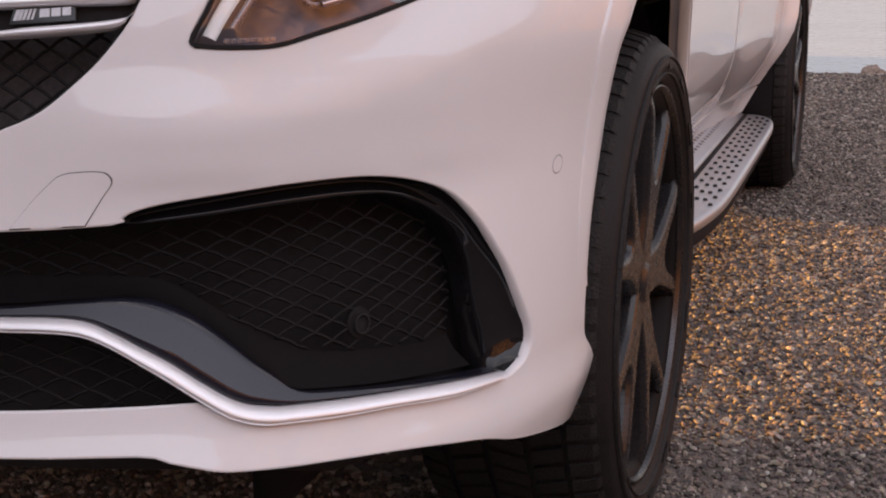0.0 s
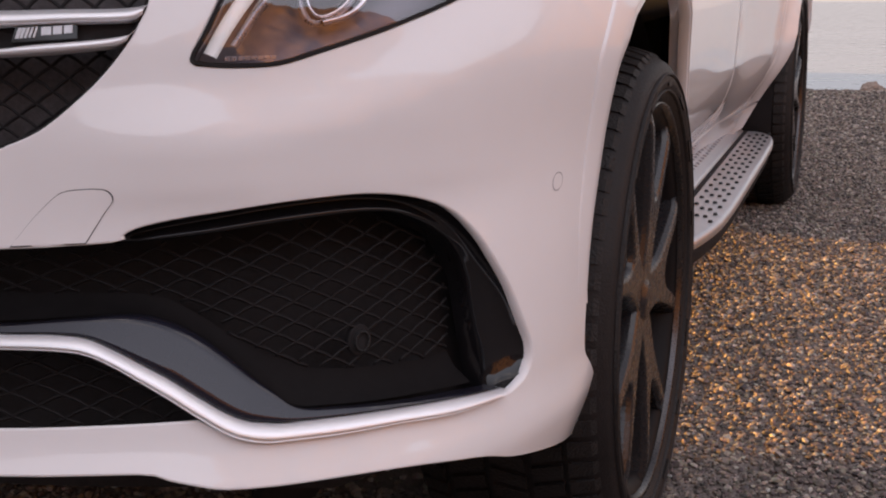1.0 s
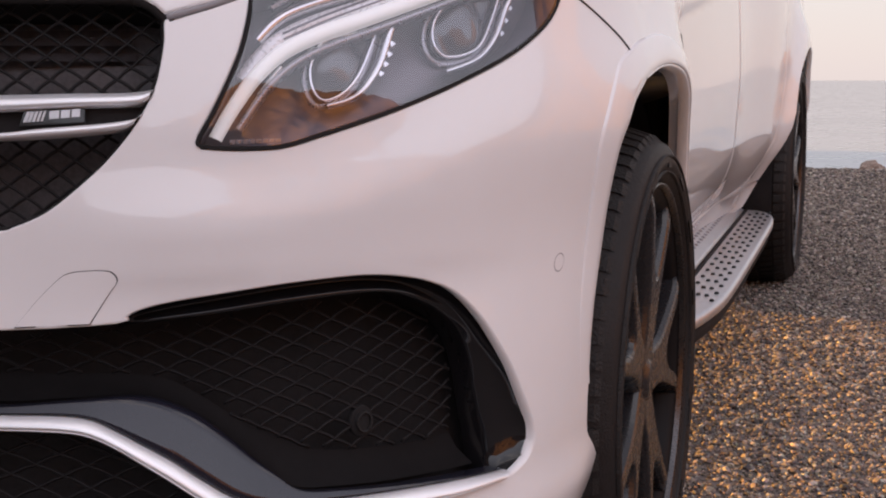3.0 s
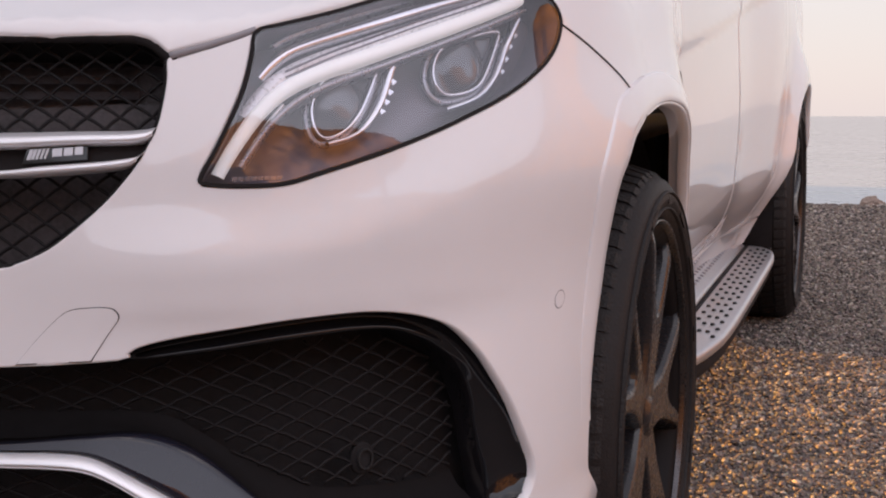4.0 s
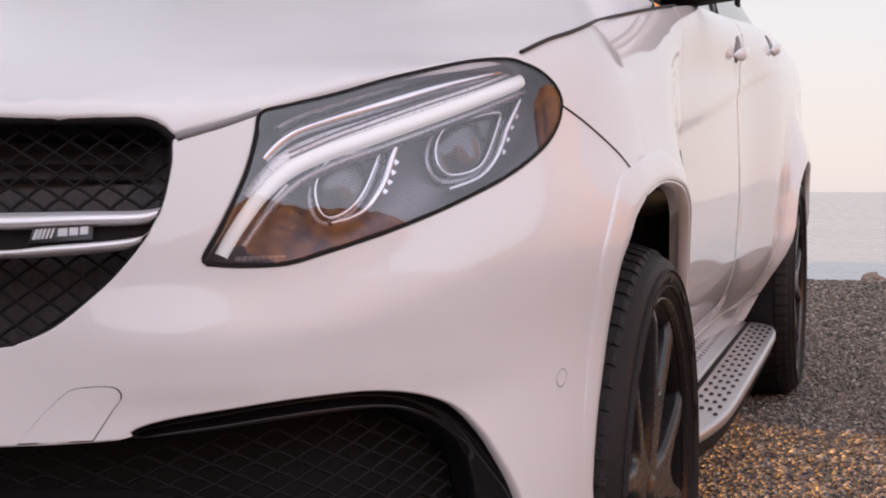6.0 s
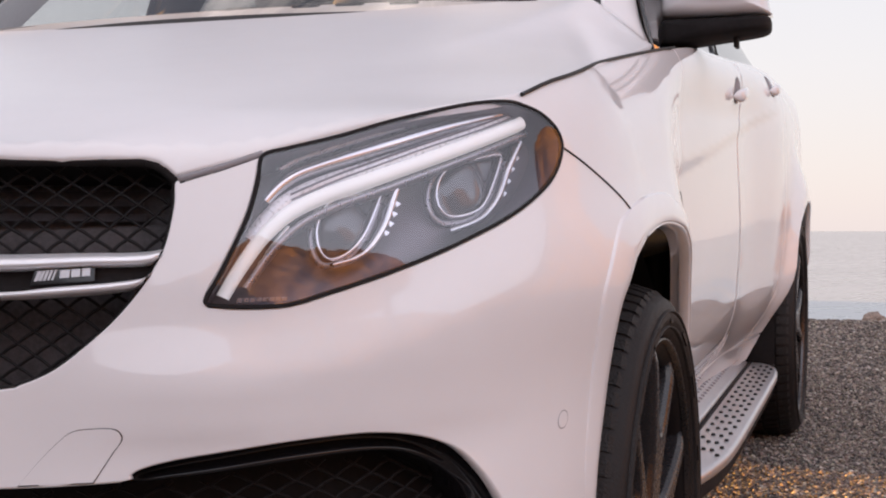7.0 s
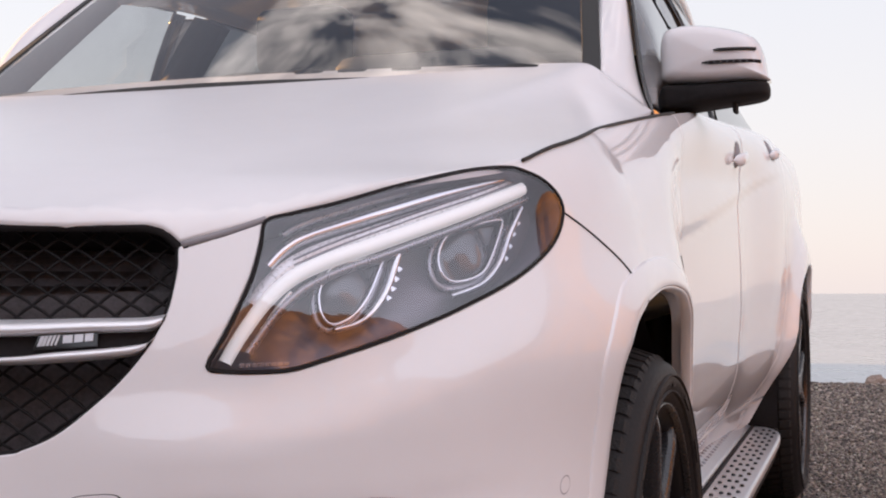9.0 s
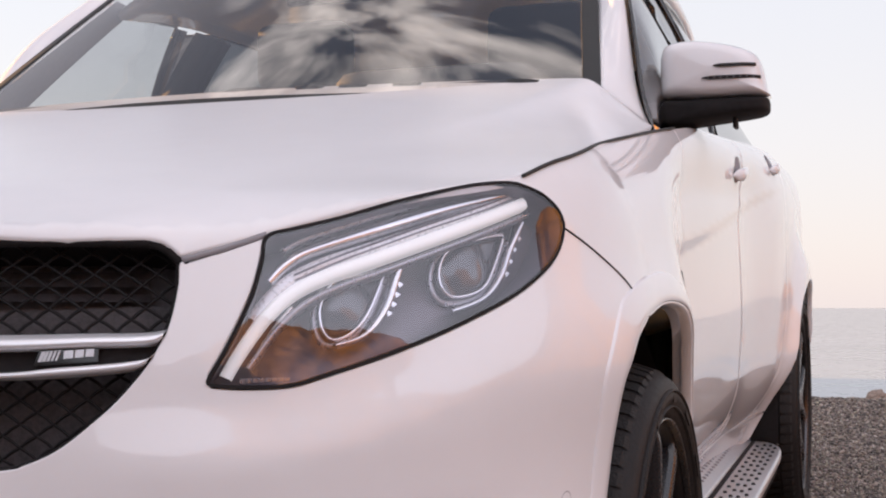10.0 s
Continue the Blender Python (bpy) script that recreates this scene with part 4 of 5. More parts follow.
# the rim that leads from the paint into the intake, deep at the outer end
for m in (False, True):
    n = 110
    outer = resample(VENT_TOP[3:], n)
    inner_line = resample([(.310, .604), (.320, .607), (.383, .612), (.468, .620), (.556, .623), (.600, .611), (.632, .594), (.662, .567), (.684, .530), (.698, .490), (.708, .462), (.720, .435), (.728, .415), (.732, .400)], n)
    def brow(u):
        """The glossy ledge under the upper edge: strong along the top, gone down the outer side."""
        return soft(0, .06, u) * (1 - soft(.46, .66, u))
    def rim_at(u, v):
        i, j = int(round(u * (n - 1))), int(round(v * 9))
        k, lift, ledge = ((0, -.003, 0), (.05, -.014, 0), (.30, -.026, -.004), (.44, -.030, -.004), (.48, -.031, -.002), (.58, -.034, .006), (.72, -.038, .015), (.84, -.042, .020), (.90, -.050, .017), (1, -.074, 0))[j]
        p = outer[i].lerp(inner_line[i], k)
        return offset_of(shell, p.x, p.y, lift + ledge * brow(u))
    part("intake_rim", facing(grid_mesh(rim_at, n, 10), FRONT), RIM_BLACK, lower_grille, "gloss black intake surround", mirror=m)
    part("intake_mesh", wires(spline(MESH[1:-1], 4, True), under(.066), (.043, .0215), .0020), MESH_BLACK, lower_grille, "black plastic lozenge mesh", mirror=m)
    part("intake_backing", sheet(under(.120), [Vector(p) for p in ((0, .36), (.5, .36), (.70, .37), (.73, .44), (.70, .60), (.60, .66), (.33, .66), (0, .64))], (.04, .03), depth=0), DUCT, lower_grille, mirror=m)
    part("mesh_sill", facing(strip(MESH[12:][::-1], FIN_UP, ((0, -.066), (.5, -.064), (1, -.048))), FRONT), DEEP_BLACK, lower_grille, mirror=m)
    fog = part("radar_sensor", join(*[sheet(under(.062 - d), [Vector((.551 + r / 1.2 * math.cos(a * math.pi / 10), .488 + r * math.sin(a * math.pi / 10))) for a in range(20)], (r, r), depth=.012) for r, d in ((.015, 0), (.0095, .004))]), MATT_BLACK, lower_grille, "round sensor set in the mesh", mirror=m)
    part("sensor_ring", tube([offset_of(shell, .551 + .0105 / 1.2 * math.cos(a * math.pi / 10), .4873 + .0105 * math.sin(a * math.pi / 10), -.056) for a in range(20)], .0016, 6, closed=True), DUST, fog, mirror=m)

FIN_BLACK = material("polished_black_fin", (.012, .012, .020), rough=.07, vary=.1, scale=5, spec=.55)
STRIP_CHROME = material("satin_strip_chrome", (.86, .85, .87), rough=.38, metal=.6, vary=.02, scale=10)
def fin_mesh(n=110):
    """The wave-shaped ledge behind the bright strip: it leans back in step with its height."""
    up, lo = resample(FIN_UP, n), resample([(p[0], p[1] + .001) for p in CHROME_UP], n)
    def at(u, v):
        i, (k, back) = int(round(u * (n - 1))), ((0, -.022), (.004, -.006), (.03, 0), (.2, 0), (.4, 0), (.6, 0), (.8, 0), (.96, 0), (1, -.002))[int(round(v * 8))]
        p, rise = up[i].lerp(lo[i], k), min(.085, max(.008, up[i].y - lo[i].y))
        return offset_of(shell, p.x, p.y, -.003 - .34 * rise * (1 - k) ** 1.15 + back)
    return facing(grid_mesh(at, n, 9), FRONT)


part("splitter_fin", merge_mirror(fin_mesh()), FIN_BLACK, lower_grille, "gloss black wavy splitter fin")
chrome_strip = part("chrome_strip", merge_mirror(facing(strip(CHROME_UP, [(p[0], p[1] + .001) for p in CHROME_LO[:-1]] + [(.712, .401)], ((0, -.014), (.02, -.003), (.05, .0005), (.40, .0055), (.70, .0100), (.74, .0095), (.76, .0045), (.81, .0045), (.84, .0075), (.95, .0080), (1, -.008))), FRONT)), STRIP_CHROME, lower_grille, "satin chrome strip with a wave")
lower_zone = [(0, .503), (.12, .503), (.252, .502), (.278, .498), (.299, .486), (.320, .469), (.342, .451), (.366, .431), (.371, .427), (.341, .426), (.269, .423), (.12, .416), (0, .413)]
for m in (False, True):
    part("centre_mesh", wires([Vector(p) for p in lower_zone], under(.040), (.044, .022), .0022), MESH_BLACK, lower_grille, mirror=m)

# ---- radiator grille
grille = new("radiator_grille")
grille.parent = car
mesh_zone = [Vector((p[0], p[1] + (.010 if p[1] > .935 else 0))) for p in GRILLE]
BAR1U = [(0.000, 0.849), (0.120, 0.849), (0.229, 0.849), (0.292, 0.850), (0.330, 0.850), (0.350, 0.852), (0.359, 0.855)]
BAR1L = [(0.000, 0.828), (0.120, 0.828), (0.229, 0.828), (0.291, 0.831), (0.333, 0.832), (0.345, 0.834), (0.351, 0.839)]
BAR2U = [(0.000, 0.806), (0.120, 0.806), (0.228, 0.806), (0.269, 0.811), (0.311, 0.815), (0.332, 0.818), (0.342, 0.821), (0.347, 0.827)]
BAR2L = [(0.000, 0.798), (0.120, 0.798), (0.228, 0.798), (0.269, 0.800), (0.310, 0.804), (0.327, 0.807), (0.336, 0.812)]
for m in (False, True):
    part("grille_mesh", wires(mesh_zone, under(.035), (.026, .0250), .0019, wave=.05, slant=.01), MESH_BLACK, grille, "black plastic lozenge mesh", mirror=m)
    part("grille_backing", sheet(under(.085), [Vector((p[0] * 1.05, .82 + (p[1] - .82) * 1.08)) for p in GRILLE], (.05, .04), depth=0), DUCT, grille, mirror=m)
    part("grille_edge", tube([offset_of(shell, p.x, p.y, -.010) for p in spline([GRILLE[i] for i in (0, 1, 2, 3, 4, 5, 6)] + GRILLE[7:], 4)], .0068, 6), MATT_BLACK, grille, mirror=m)
    part("grille_roof", strip([(0, .949), (.2, .949), (.345, .946), (.376, .934)], [(0, .946), (.2, .946), (.345, .942), (.374, .930)], ((0, -.006), (1, -.13)), n=30), MATT_BLACK, grille, mirror=m)
    # louvre shutters behind the upper mesh
    part("air_duct_panel", sheet(under(.062), [Vector(p) for p in ((0, .84), (.37, .84), (.37, .888), (0, .884))], (.05, .02), depth=.01), DUCT, grille, mirror=m)
    for z in (.900, .918, .936):
        part("shutter_blade", strip([(.02, z + .008), (.18, z + .008), (.34, z + .008)], [(.02, z - .006), (.18, z - .006), (.34, z - .006)], ((0, -.082), (1, -.066)), n=20), DUCT, grille, mirror=m)
part("grille_bar", merge_mirror(facing(strip(BAR1U, BAR1L, ((0, -.034), (.06, -.022), (.20, -.010), (.45, -.001), (.75, .004), (.93, .002), (1, -.014))), FRONT)), STRIP_CHROME, grille, "satin chrome grille bar")
part("grille_bar", merge_mirror(facing(strip(BAR2U, BAR2L, ((0, -.020), (.08, -.003), (.4, .004), (.8, .002), (1, -.014))), FRONT)), STRIP_CHROME, grille, "satin chrome grille bar")
part("bar_infill", merge_mirror(facing(strip(BAR1L, BAR2U, ((0, -.016), (.5, -.014), (1, -.014))), FRONT)), MATT_BLACK, grille)
badge = part("badge", sheet(under(.010), [Vector(p) for p in ((.252, .8130), (.2568, .828), (.301, .830), (.300, .817))], (.02, .01), lift=.003, depth=.004, round_edge=.001), RIM_BLACK, grille, "black badge plate with silver bars")


def plate_bar(s0, s1, z0, z1, lean):
    """A raised silver bar on the badge plate; heights as shares of the plate."""
    def q(s, k):
        b = .8135 + (s - .252) * .10 + .003
        return Vector((s + lean * k, b + k * .0105))
    return sheet(under(.010), [q(s0, z0), q(s1, z0), q(s1, z1), q(s0, z1)], (.006, .006), lift=.0042, depth=.002, round_edge=.0004)


for k in range(5):
    part("badge_bar", plate_bar(.2555 + .0032 * k, .2580 + .0032 * k - .0003 * k, 0, 1, .0035), ALU, badge)
for s0, s1 in ((.2745, .2815), (.2830, .2895), (.2910, .2970)):
    part("badge_bar", plate_bar(s0, s1, .12, .88, .0012), ALU, badge)

# ---- headlamps
LAMP_SMOOTH = spline(LAMP, 4, True)[::-1]


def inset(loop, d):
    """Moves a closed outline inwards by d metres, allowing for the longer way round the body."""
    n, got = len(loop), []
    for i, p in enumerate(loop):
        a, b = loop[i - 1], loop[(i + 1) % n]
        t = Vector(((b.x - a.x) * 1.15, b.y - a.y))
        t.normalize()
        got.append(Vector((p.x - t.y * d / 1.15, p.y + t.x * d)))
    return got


HOUSING = material("lamp_housing_grey", (.150, .132, .160), rough=.4, metal=.1, vary=.08, scale=12)
LAMP_CHROME = material("lamp_reflector_chrome", (.70, .69, .72), rough=.10, metal=1.0, vary=.05, scale=25)
LAMP_SILVER = material("lamp_satin_silver", (.80, .79, .81), rough=.28, metal=.25, vary=.12, scale=30)
LAMP_GREY = material("lamp_satin_grey", (.34, .33, .36), rough=.28, metal=.8, vary=.08, scale=15)
DRL = [(0.398, 0.798), (0.408, 0.819), (0.423, 0.844), (0.440, 0.867), (0.465, 0.890), (0.499, 0.908), (0.546, 0.925), (0.611, 0.948), (0.687, 0.974), (0.749, 0.995)]
TRIM = [(0.446, 0.904), (0.466, 0.925), (0.494, 0.941), (0.578, 0.971), (0.649, 0.993), (0.726, 1.010)]
PROJ = ([(0.491, 0.880), (0.503, 0.901), (0.521, 0.910), (0.558, 0.916), (0.558, 0.908), (0.538, 0.873), (0.520, 0.851), (0.502, 0.841), (0.492, 0.844), (0.488, 0.860)], [(0.626, 0.919), (0.641, 0.941), (0.673, 0.952), (0.718, 0.960), (0.715, 0.945), (0.691, 0.909), (0.670, 0.893), (0.638, 0.887), (0.625, 0.897)])
BRACKET = ([(0.577, 0.918), (0.559, 0.882), (0.538, 0.853), (0.521, 0.840), (0.498, 0.833)], [(0.752, 0.974), (0.726, 0.941), (0.703, 0.908), (0.671, 0.883), (0.627, 0.869)])


def ccw(loop):
    a = sum(p[0] * q[1] - q[0] * p[1] for p, q in zip(loop, loop[1:] + loop[:1]))
    return loop if a > 0 else loop[::-1]


def band(line, width, lift, back):
    """A ribbon with rounded edges along a line on the lamp's inner form."""
    pts = resample(line, 40)
    def at(u, v):
        i = int(round(u * 39))
        a, b = pts[max(0, i - 1)], pts[min(39, i + 1)]
        t = Vector(((b.x - a.x) * 1.15, b.y - a.y)); t.normalize()
        q, d = ((-1, -back), (-.95, -.002), (-.6, .001), (0, .002), (.6, .001), (.95, -.002), (1, -back))[int(round(v * 6))]
        w = width(i / 39) if callable(width) else width
        return offset_of(shell, pts[i].x - t.y * q * w / 1.15, pts[i].y + t.x * q * w, lift + d)
    return facing(grid_mesh(at, 40, 7), Vector((.6, -.7, .3)))


ol = ccw([tuple(p) for p in LAMP_SMOOTH])
ol = [Vector(p) for p in ol]
for m in (False, True):
    lamp = new("headlamp")
    lamp.parent = car
    lamp["label"] = "clear headlamp with a white light guide and two projectors"
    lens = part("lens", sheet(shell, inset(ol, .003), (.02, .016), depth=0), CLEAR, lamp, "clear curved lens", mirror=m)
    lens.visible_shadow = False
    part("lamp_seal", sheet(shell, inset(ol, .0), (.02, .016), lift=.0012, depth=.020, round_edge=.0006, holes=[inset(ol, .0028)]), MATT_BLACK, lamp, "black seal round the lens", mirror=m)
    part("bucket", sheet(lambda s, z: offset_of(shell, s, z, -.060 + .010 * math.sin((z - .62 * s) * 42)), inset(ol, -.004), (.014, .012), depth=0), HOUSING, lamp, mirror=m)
    def wall(u, v):
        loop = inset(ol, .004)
        p = loop[int(round(u * (len(loop)))) % len(loop)]
        return offset_of(shell, p.x, p.y, -.004 - .056 * v)
    part("bucket_wall", grid_mesh(wall, len(ol), 4, close_u=True), HOUSING, lamp, mirror=m)
    part("light_guide", band(DRL, lambda u: .0066 + .0016 * u, -.016, .014), LED, lamp, "white light guide", mirror=m)
    part("guide_edge", band([(p[0] + .004, p[1] + .0175) for p in DRL[2:]], lambda u: .0085 - .003 * u, -.026, .012), LAMP_SILVER, lamp, mirror=m)
    part("guide_edge", band([(p[0] + .010, p[1] - .011) for p in DRL[1:]], .0040, -.024, .016), LAMP_GREY, lamp, mirror=m)
    for off, wide in ((.0145, .0010), (.0205, .0014)):
        part("guide_groove", band([(p[0] + .004 + .004 * math.sin(i * 1.7), p[1] + off) for i, p in enumerate(DRL[4:])], wide, -.0235, .004), HOUSING, lamp, mirror=m)
    part("upper_trim", band(TRIM, lambda u: .0050 + .0025 * math.sin(u * 3), -.024, .012), LAMP_CHROME, lamp, mirror=m)
    part("upper_trim", band([(p[0] - .004, p[1] + .013) for p in TRIM[1:]], .0035, -.022, .012), LAMP_GREY, lamp, mirror=m)
    for loop, br in zip(PROJ, BRACKET):
        cx, cz = sum(p[0] for p in loop) / len(loop), sum(p[1] for p in loop) / len(loop)
        cl = [Vector(p) for p in ccw(loop)]
        sm = spline(cl, 4, True)
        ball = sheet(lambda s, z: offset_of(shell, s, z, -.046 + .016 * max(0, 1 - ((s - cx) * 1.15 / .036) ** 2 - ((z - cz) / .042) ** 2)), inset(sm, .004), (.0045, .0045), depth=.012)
        ball.verts.layers.float_vector.remove(ball.verts.layers.float_vector["lie"])
        part("projector", ball, DARK_GLASS_BALL, lamp, "dark projector lens", mirror=m)
        part("projector_bezel", tube([offset_of(shell, p.x, p.y, -.036) for p in sm], .0021, 6, closed=True), LAMP_CHROME, lamp, mirror=m)
        part("projector_shroud", tube([offset_of(shell, cx + (p.x - cx) * 1.16, cz + (p.y - cz) * 1.14, -.046) for p in sm], .0040, 6, closed=True), LAMP_GREY, lamp, mirror=m)
        part("bracket", band(br, lambda u: .0052 - .002 * u, -.030, .014), LAMP_CHROME, lamp, mirror=m)
        teeth = resample(br, 40)
        for k in (6, 10, 14, 18):
            p = teeth[k]
            part("bracket_tooth", sheet(under(.030), [Vector((p.x + .004, p.y - .004)), Vector((p.x + .0095, p.y)), Vector((p.x + .004, p.y + .004))], (.004, .004), depth=.003, round_edge=.0005), LAMP_CHROME, lamp, mirror=m)
    part("inner_fin", band([(.432, .836), (.451, .863), (.464, .878)], .0035, -.034, .012), LAMP_CHROME, lamp, mirror=m)
    for k in range(8):
        s = .410 + .0055 * k
        part("lower_rib", sheet(under(.022), [Vector((s, .7925 + .0002 * k)), Vector((s + .004, .7925 + .0002 * k)), Vector((s + .0045, .797)), Vector((s + .0005, .797))], (.004, .004), depth=.004, round_edge=.0006), LAMP_GREY, lamp, mirror=m)

# ---- running boards
BOARD_Z = .315
BOARD = [(.70, .52), (.86, .56), (.905, .66), (.938, .85), (.950, 1.05), (.952, 1.5), (.951, 2.0), (.948, 2.22), (.935, 2.36), (.905, 2.44), (.86, 2.47), (.78, 2.47), (.70, 2.47)]


def slab(outline, z, h, bev):
    lo = [Vector(p) for p in outline]
    bm = bmesh.new()
    cx = .80
    def ring_at(k, zz):
        return [bm.verts.new((p.x - (k if p.x > .72 else 0), p.y + (k if p.y < 1 else -k) * (1 if abs(p.y - 1.5) > .75 else 0), zz)) for p in lo]
    rings = [ring_at(.004, z - h), ring_at(0, z - h + .005), ring_at(0, z - bev), ring_at(bev * .3, z - bev * .3), ring_at(bev, z)]
    for a, b in zip(rings, rings[1:]):
        for i in range(len(lo) - 1):
            bm.faces.new((a[i], a[i + 1], b[i + 1], b[i]))
    bm.faces.new(rings[-1])
    bm.faces.new(rings[0][::-1])
    bmesh.ops.recalc_face_normals(bm, faces=bm.faces[:])
    return bm


for m in (False, True):
    board = part("running_board", slab(spline(BOARD, 5), BOARD_Z, .026, .010), ALU, car, "brushed aluminium running board with rubber studs", mirror=m)
    part("board_base", slab(spline([(p[0] - .012, p[1]) for p in BOARD], 5), BOARD_Z - .028, .035, .006), MATT_BLACK, board, mirror=m)
    part("board_groove", box((.012, 1.86, .006), (.842, 1.52, BOARD_Z + .0005), .002), MATT_BLACK, board, mirror=m)
    def tread_at(u, v):
        return Vector((.836 - .062 * u, .78 + 1.66 * v, BOARD_Z + .002 + .030 * u + .004 * math.sin(math.pi * u)))
    inner_step = part("inner_step", thick(facing(grid_mesh(tread_at, 7, 24), Vector((0, 0, 1))), .012), ALU, board, "sloping inner step", mirror=m)
    for k in range(34):
        for j in range(2):
            bm = bmesh.new()
            bmesh.ops.create_cone(bm, cap_ends=True, segments=8, radius1=.0062, radius2=.0046, depth=.005)
            bmesh.ops.translate(bm, vec=tread_at(.55 + .28 * j, .02 + k * .0285 + .014 * j) + Vector((0, 0, .001)), verts=bm.verts[:])
            part("rubber_stud", bm, GREY_TRIM, inner_step, mirror=m)
    y = .74
    while y < 2.40:
        for j, x in enumerate((.866, .886, .906, .924)):
            yy = y + (.022 if j % 2 else 0) + .012 * j
            if x > .90 and yy < .86 or x > .89 and yy < .78 or yy > 2.40:
                continue
            bm = bmesh.new()
            bmesh.ops.create_cone(bm, cap_ends=True, segments=10, radius1=.0060, radius2=.0044, depth=.006)
            bmesh.ops.translate(bm, vec=(x, yy, BOARD_Z + .002), verts=bm.verts[:])
            part("rubber_stud", bm, SEAL, board, mirror=m)
        y += .088

# ---- door mirrors
CAP = [(.840, 1.252), (.834, 1.285), (.835, 1.340), (.851, 1.364), (.904, 1.369), (.972, 1.358), (1.023, 1.338), (1.041, 1.309), (1.050, 1.262), (1.050, 1.249), (.98, 1.246), (.90, 1.246)]


def dome(outline, y0, front, back, n=7):
    pts = [Vector(p) for p in spline(outline, 4, True)]
    cx, cz = sum(p.x for p in pts) / len(pts), sum(p.y for p in pts) / len(pts)
    bm = bmesh.new()
    rings = []
    for i in range(n + 1):
        a = math.pi / 2 * i / n
        k, y = math.cos(a) ** .34 if i < n else .02, y0 - front * math.sin(a)
        rings.append([bm.verts.new((cx + (p.x - cx) * k, y, cz + (p.y - cz) * k)) for p in pts])
    rear = [bm.verts.new((cx + (p.x - cx) * .97, y0 + back, cz + (p.y - cz) * .97)) for p in pts]
    rings.insert(0, rear)
    m = len(pts)
    for a, b in zip(rings, rings[1:]):
        for i in range(m):
            bm.faces.new((a[i], a[(i + 1) % m], b[(i + 1) % m], b[i]))
    bm.faces.new(rings[-1])
    bm.faces.new(rings[0][::-1])
    bmesh.ops.recalc_face_normals(bm, faces=bm.faces[:])
    return bm


MIRROR_Y = .72
for m in (False, True):
    mirror = part("door_mirror", dome(CAP, MIRROR_Y, .075, .06), PAINT, car, "white door mirror with a black foot", mirror=m)
    foot = [(.80, 1.188), (.797, 1.230), (.812, 1.246), (.90, 1.2475), (.98, 1.2480), (1.044, 1.2475), (1.052, 1.234), (1.047, 1.219), (1.02, 1.211), (.95, 1.203), (.88, 1.195)]
    part("mirror_foot", dome(foot, MIRROR_Y, .066, .07), MATT_BLACK, mirror, mirror=m)
    part("mirror_glass", box((.15, .004, .08), (.943, MIRROR_Y + .061, 1.305), .001), BRIGHT, mirror, mirror=m)
    part("mirror_fin", box((.007, .05, .020), (.985, MIRROR_Y - .01, 1.196), .002), MATT_BLACK, mirror, mirror=m)
    for z, x0, x1, h in ((1.308, .949, 1.032, .006), (1.2835, .926, 1.040, .007)):
        def slot(u, v):
            x = x0 + (x1 - x0) * u
            q = ((x - .942) / .108)
            return Vector((x, MIRROR_Y - .077 * max(.05, 1 - abs(q) ** 4.4) ** .5 + .004 * 0 - .0015 - .0, z + (v - .5) * h * min(1, u * 6 + .2)))
        strip_part = part("indicator", thick(facing(grid_mesh(slot, 16, 3), Vector((0, -1, 0))), .004), SEAL if z > 1.3 else MATT_BLACK, mirror, "slim indicator strip", mirror=m)
        if z < 1.3:
            for k in range(1, 9):
                def rung(u, v):
                    q = slot(k / 9 + .010 * (u - .5), v)
                    return q + Vector((0, -.0006, 0))
                part("indicator_rib", facing(grid_mesh(rung, 2, 3), Vector((0, -1, 0))), GREY_TRIM, strip_part, mirror=m)


# ---------------------------------------------------------------- beach, sea and cliff
GROUND0, SLOPE, CREST = -.082, .0459, 6.6


def ground_z(x, y):
    """The gravel bank: it rises gently past the car to a crest and falls off to the sea."""
    z = GROUND0 + SLOPE * min(y, CREST) if y > -4 else GROUND0 - SLOPE * 4
    if y > CREST:
        z -= .16 * (y - CREST) ** 1.25
    return max(z, -4.0) + .010 * noise.noise((x * 1.3, y * 1.3, 2)) * (0 if abs(x) < 1.1 and abs(y - 1.4) < 1.9 else 1)


def gravel_material():
    m = material("gravel_ground", (.19, .158, .142), rough=.9, vary=.45, scale=30, bump=.9, bump_scale=160)
    return m


def stone_material(name, cols, rough=.75):
    m = bpy.data.materials.new(name)
    m.use_nodes = True
    t = m.node_tree
    b = t.nodes["Principled BSDF"]
    b.inputs["Roughness"].default_value = rough
    geo = t.nodes.new("ShaderNodeNewGeometry")
    cr = ramp(t, cols)
    tc, n = t.nodes.new("ShaderNodeTexCoord"), t.nodes.new("ShaderNodeTexNoise")
    n.inputs["Scale"].default_value = 120
    t.links.new(tc.outputs["Object"], n.inputs["Vector"])
    mx = t.nodes.new("ShaderNodeMix"); mx.data_type = "RGBA"; mx.blend_type = "MULTIPLY"; mx.inputs[0].default_value = .5
    t.links.new(geo.outputs["Random Per Island"], cr.inputs[0]); t.links.new(cr.outputs[0], mx.inputs[6]); t.links.new(n.outputs["Color"], mx.inputs[7])
    t.links.new(mx.outputs[2], b.inputs["Base Color"])
    bp = t.nodes.new("ShaderNodeBump"); bp.inputs["Strength"].default_value, bp.inputs["Distance"].default_value = .4, .003
    t.links.new(n.outputs["Fac"], bp.inputs["Height"]); t.links.new(bp.outputs[0], b.inputs["Normal"])
    return m


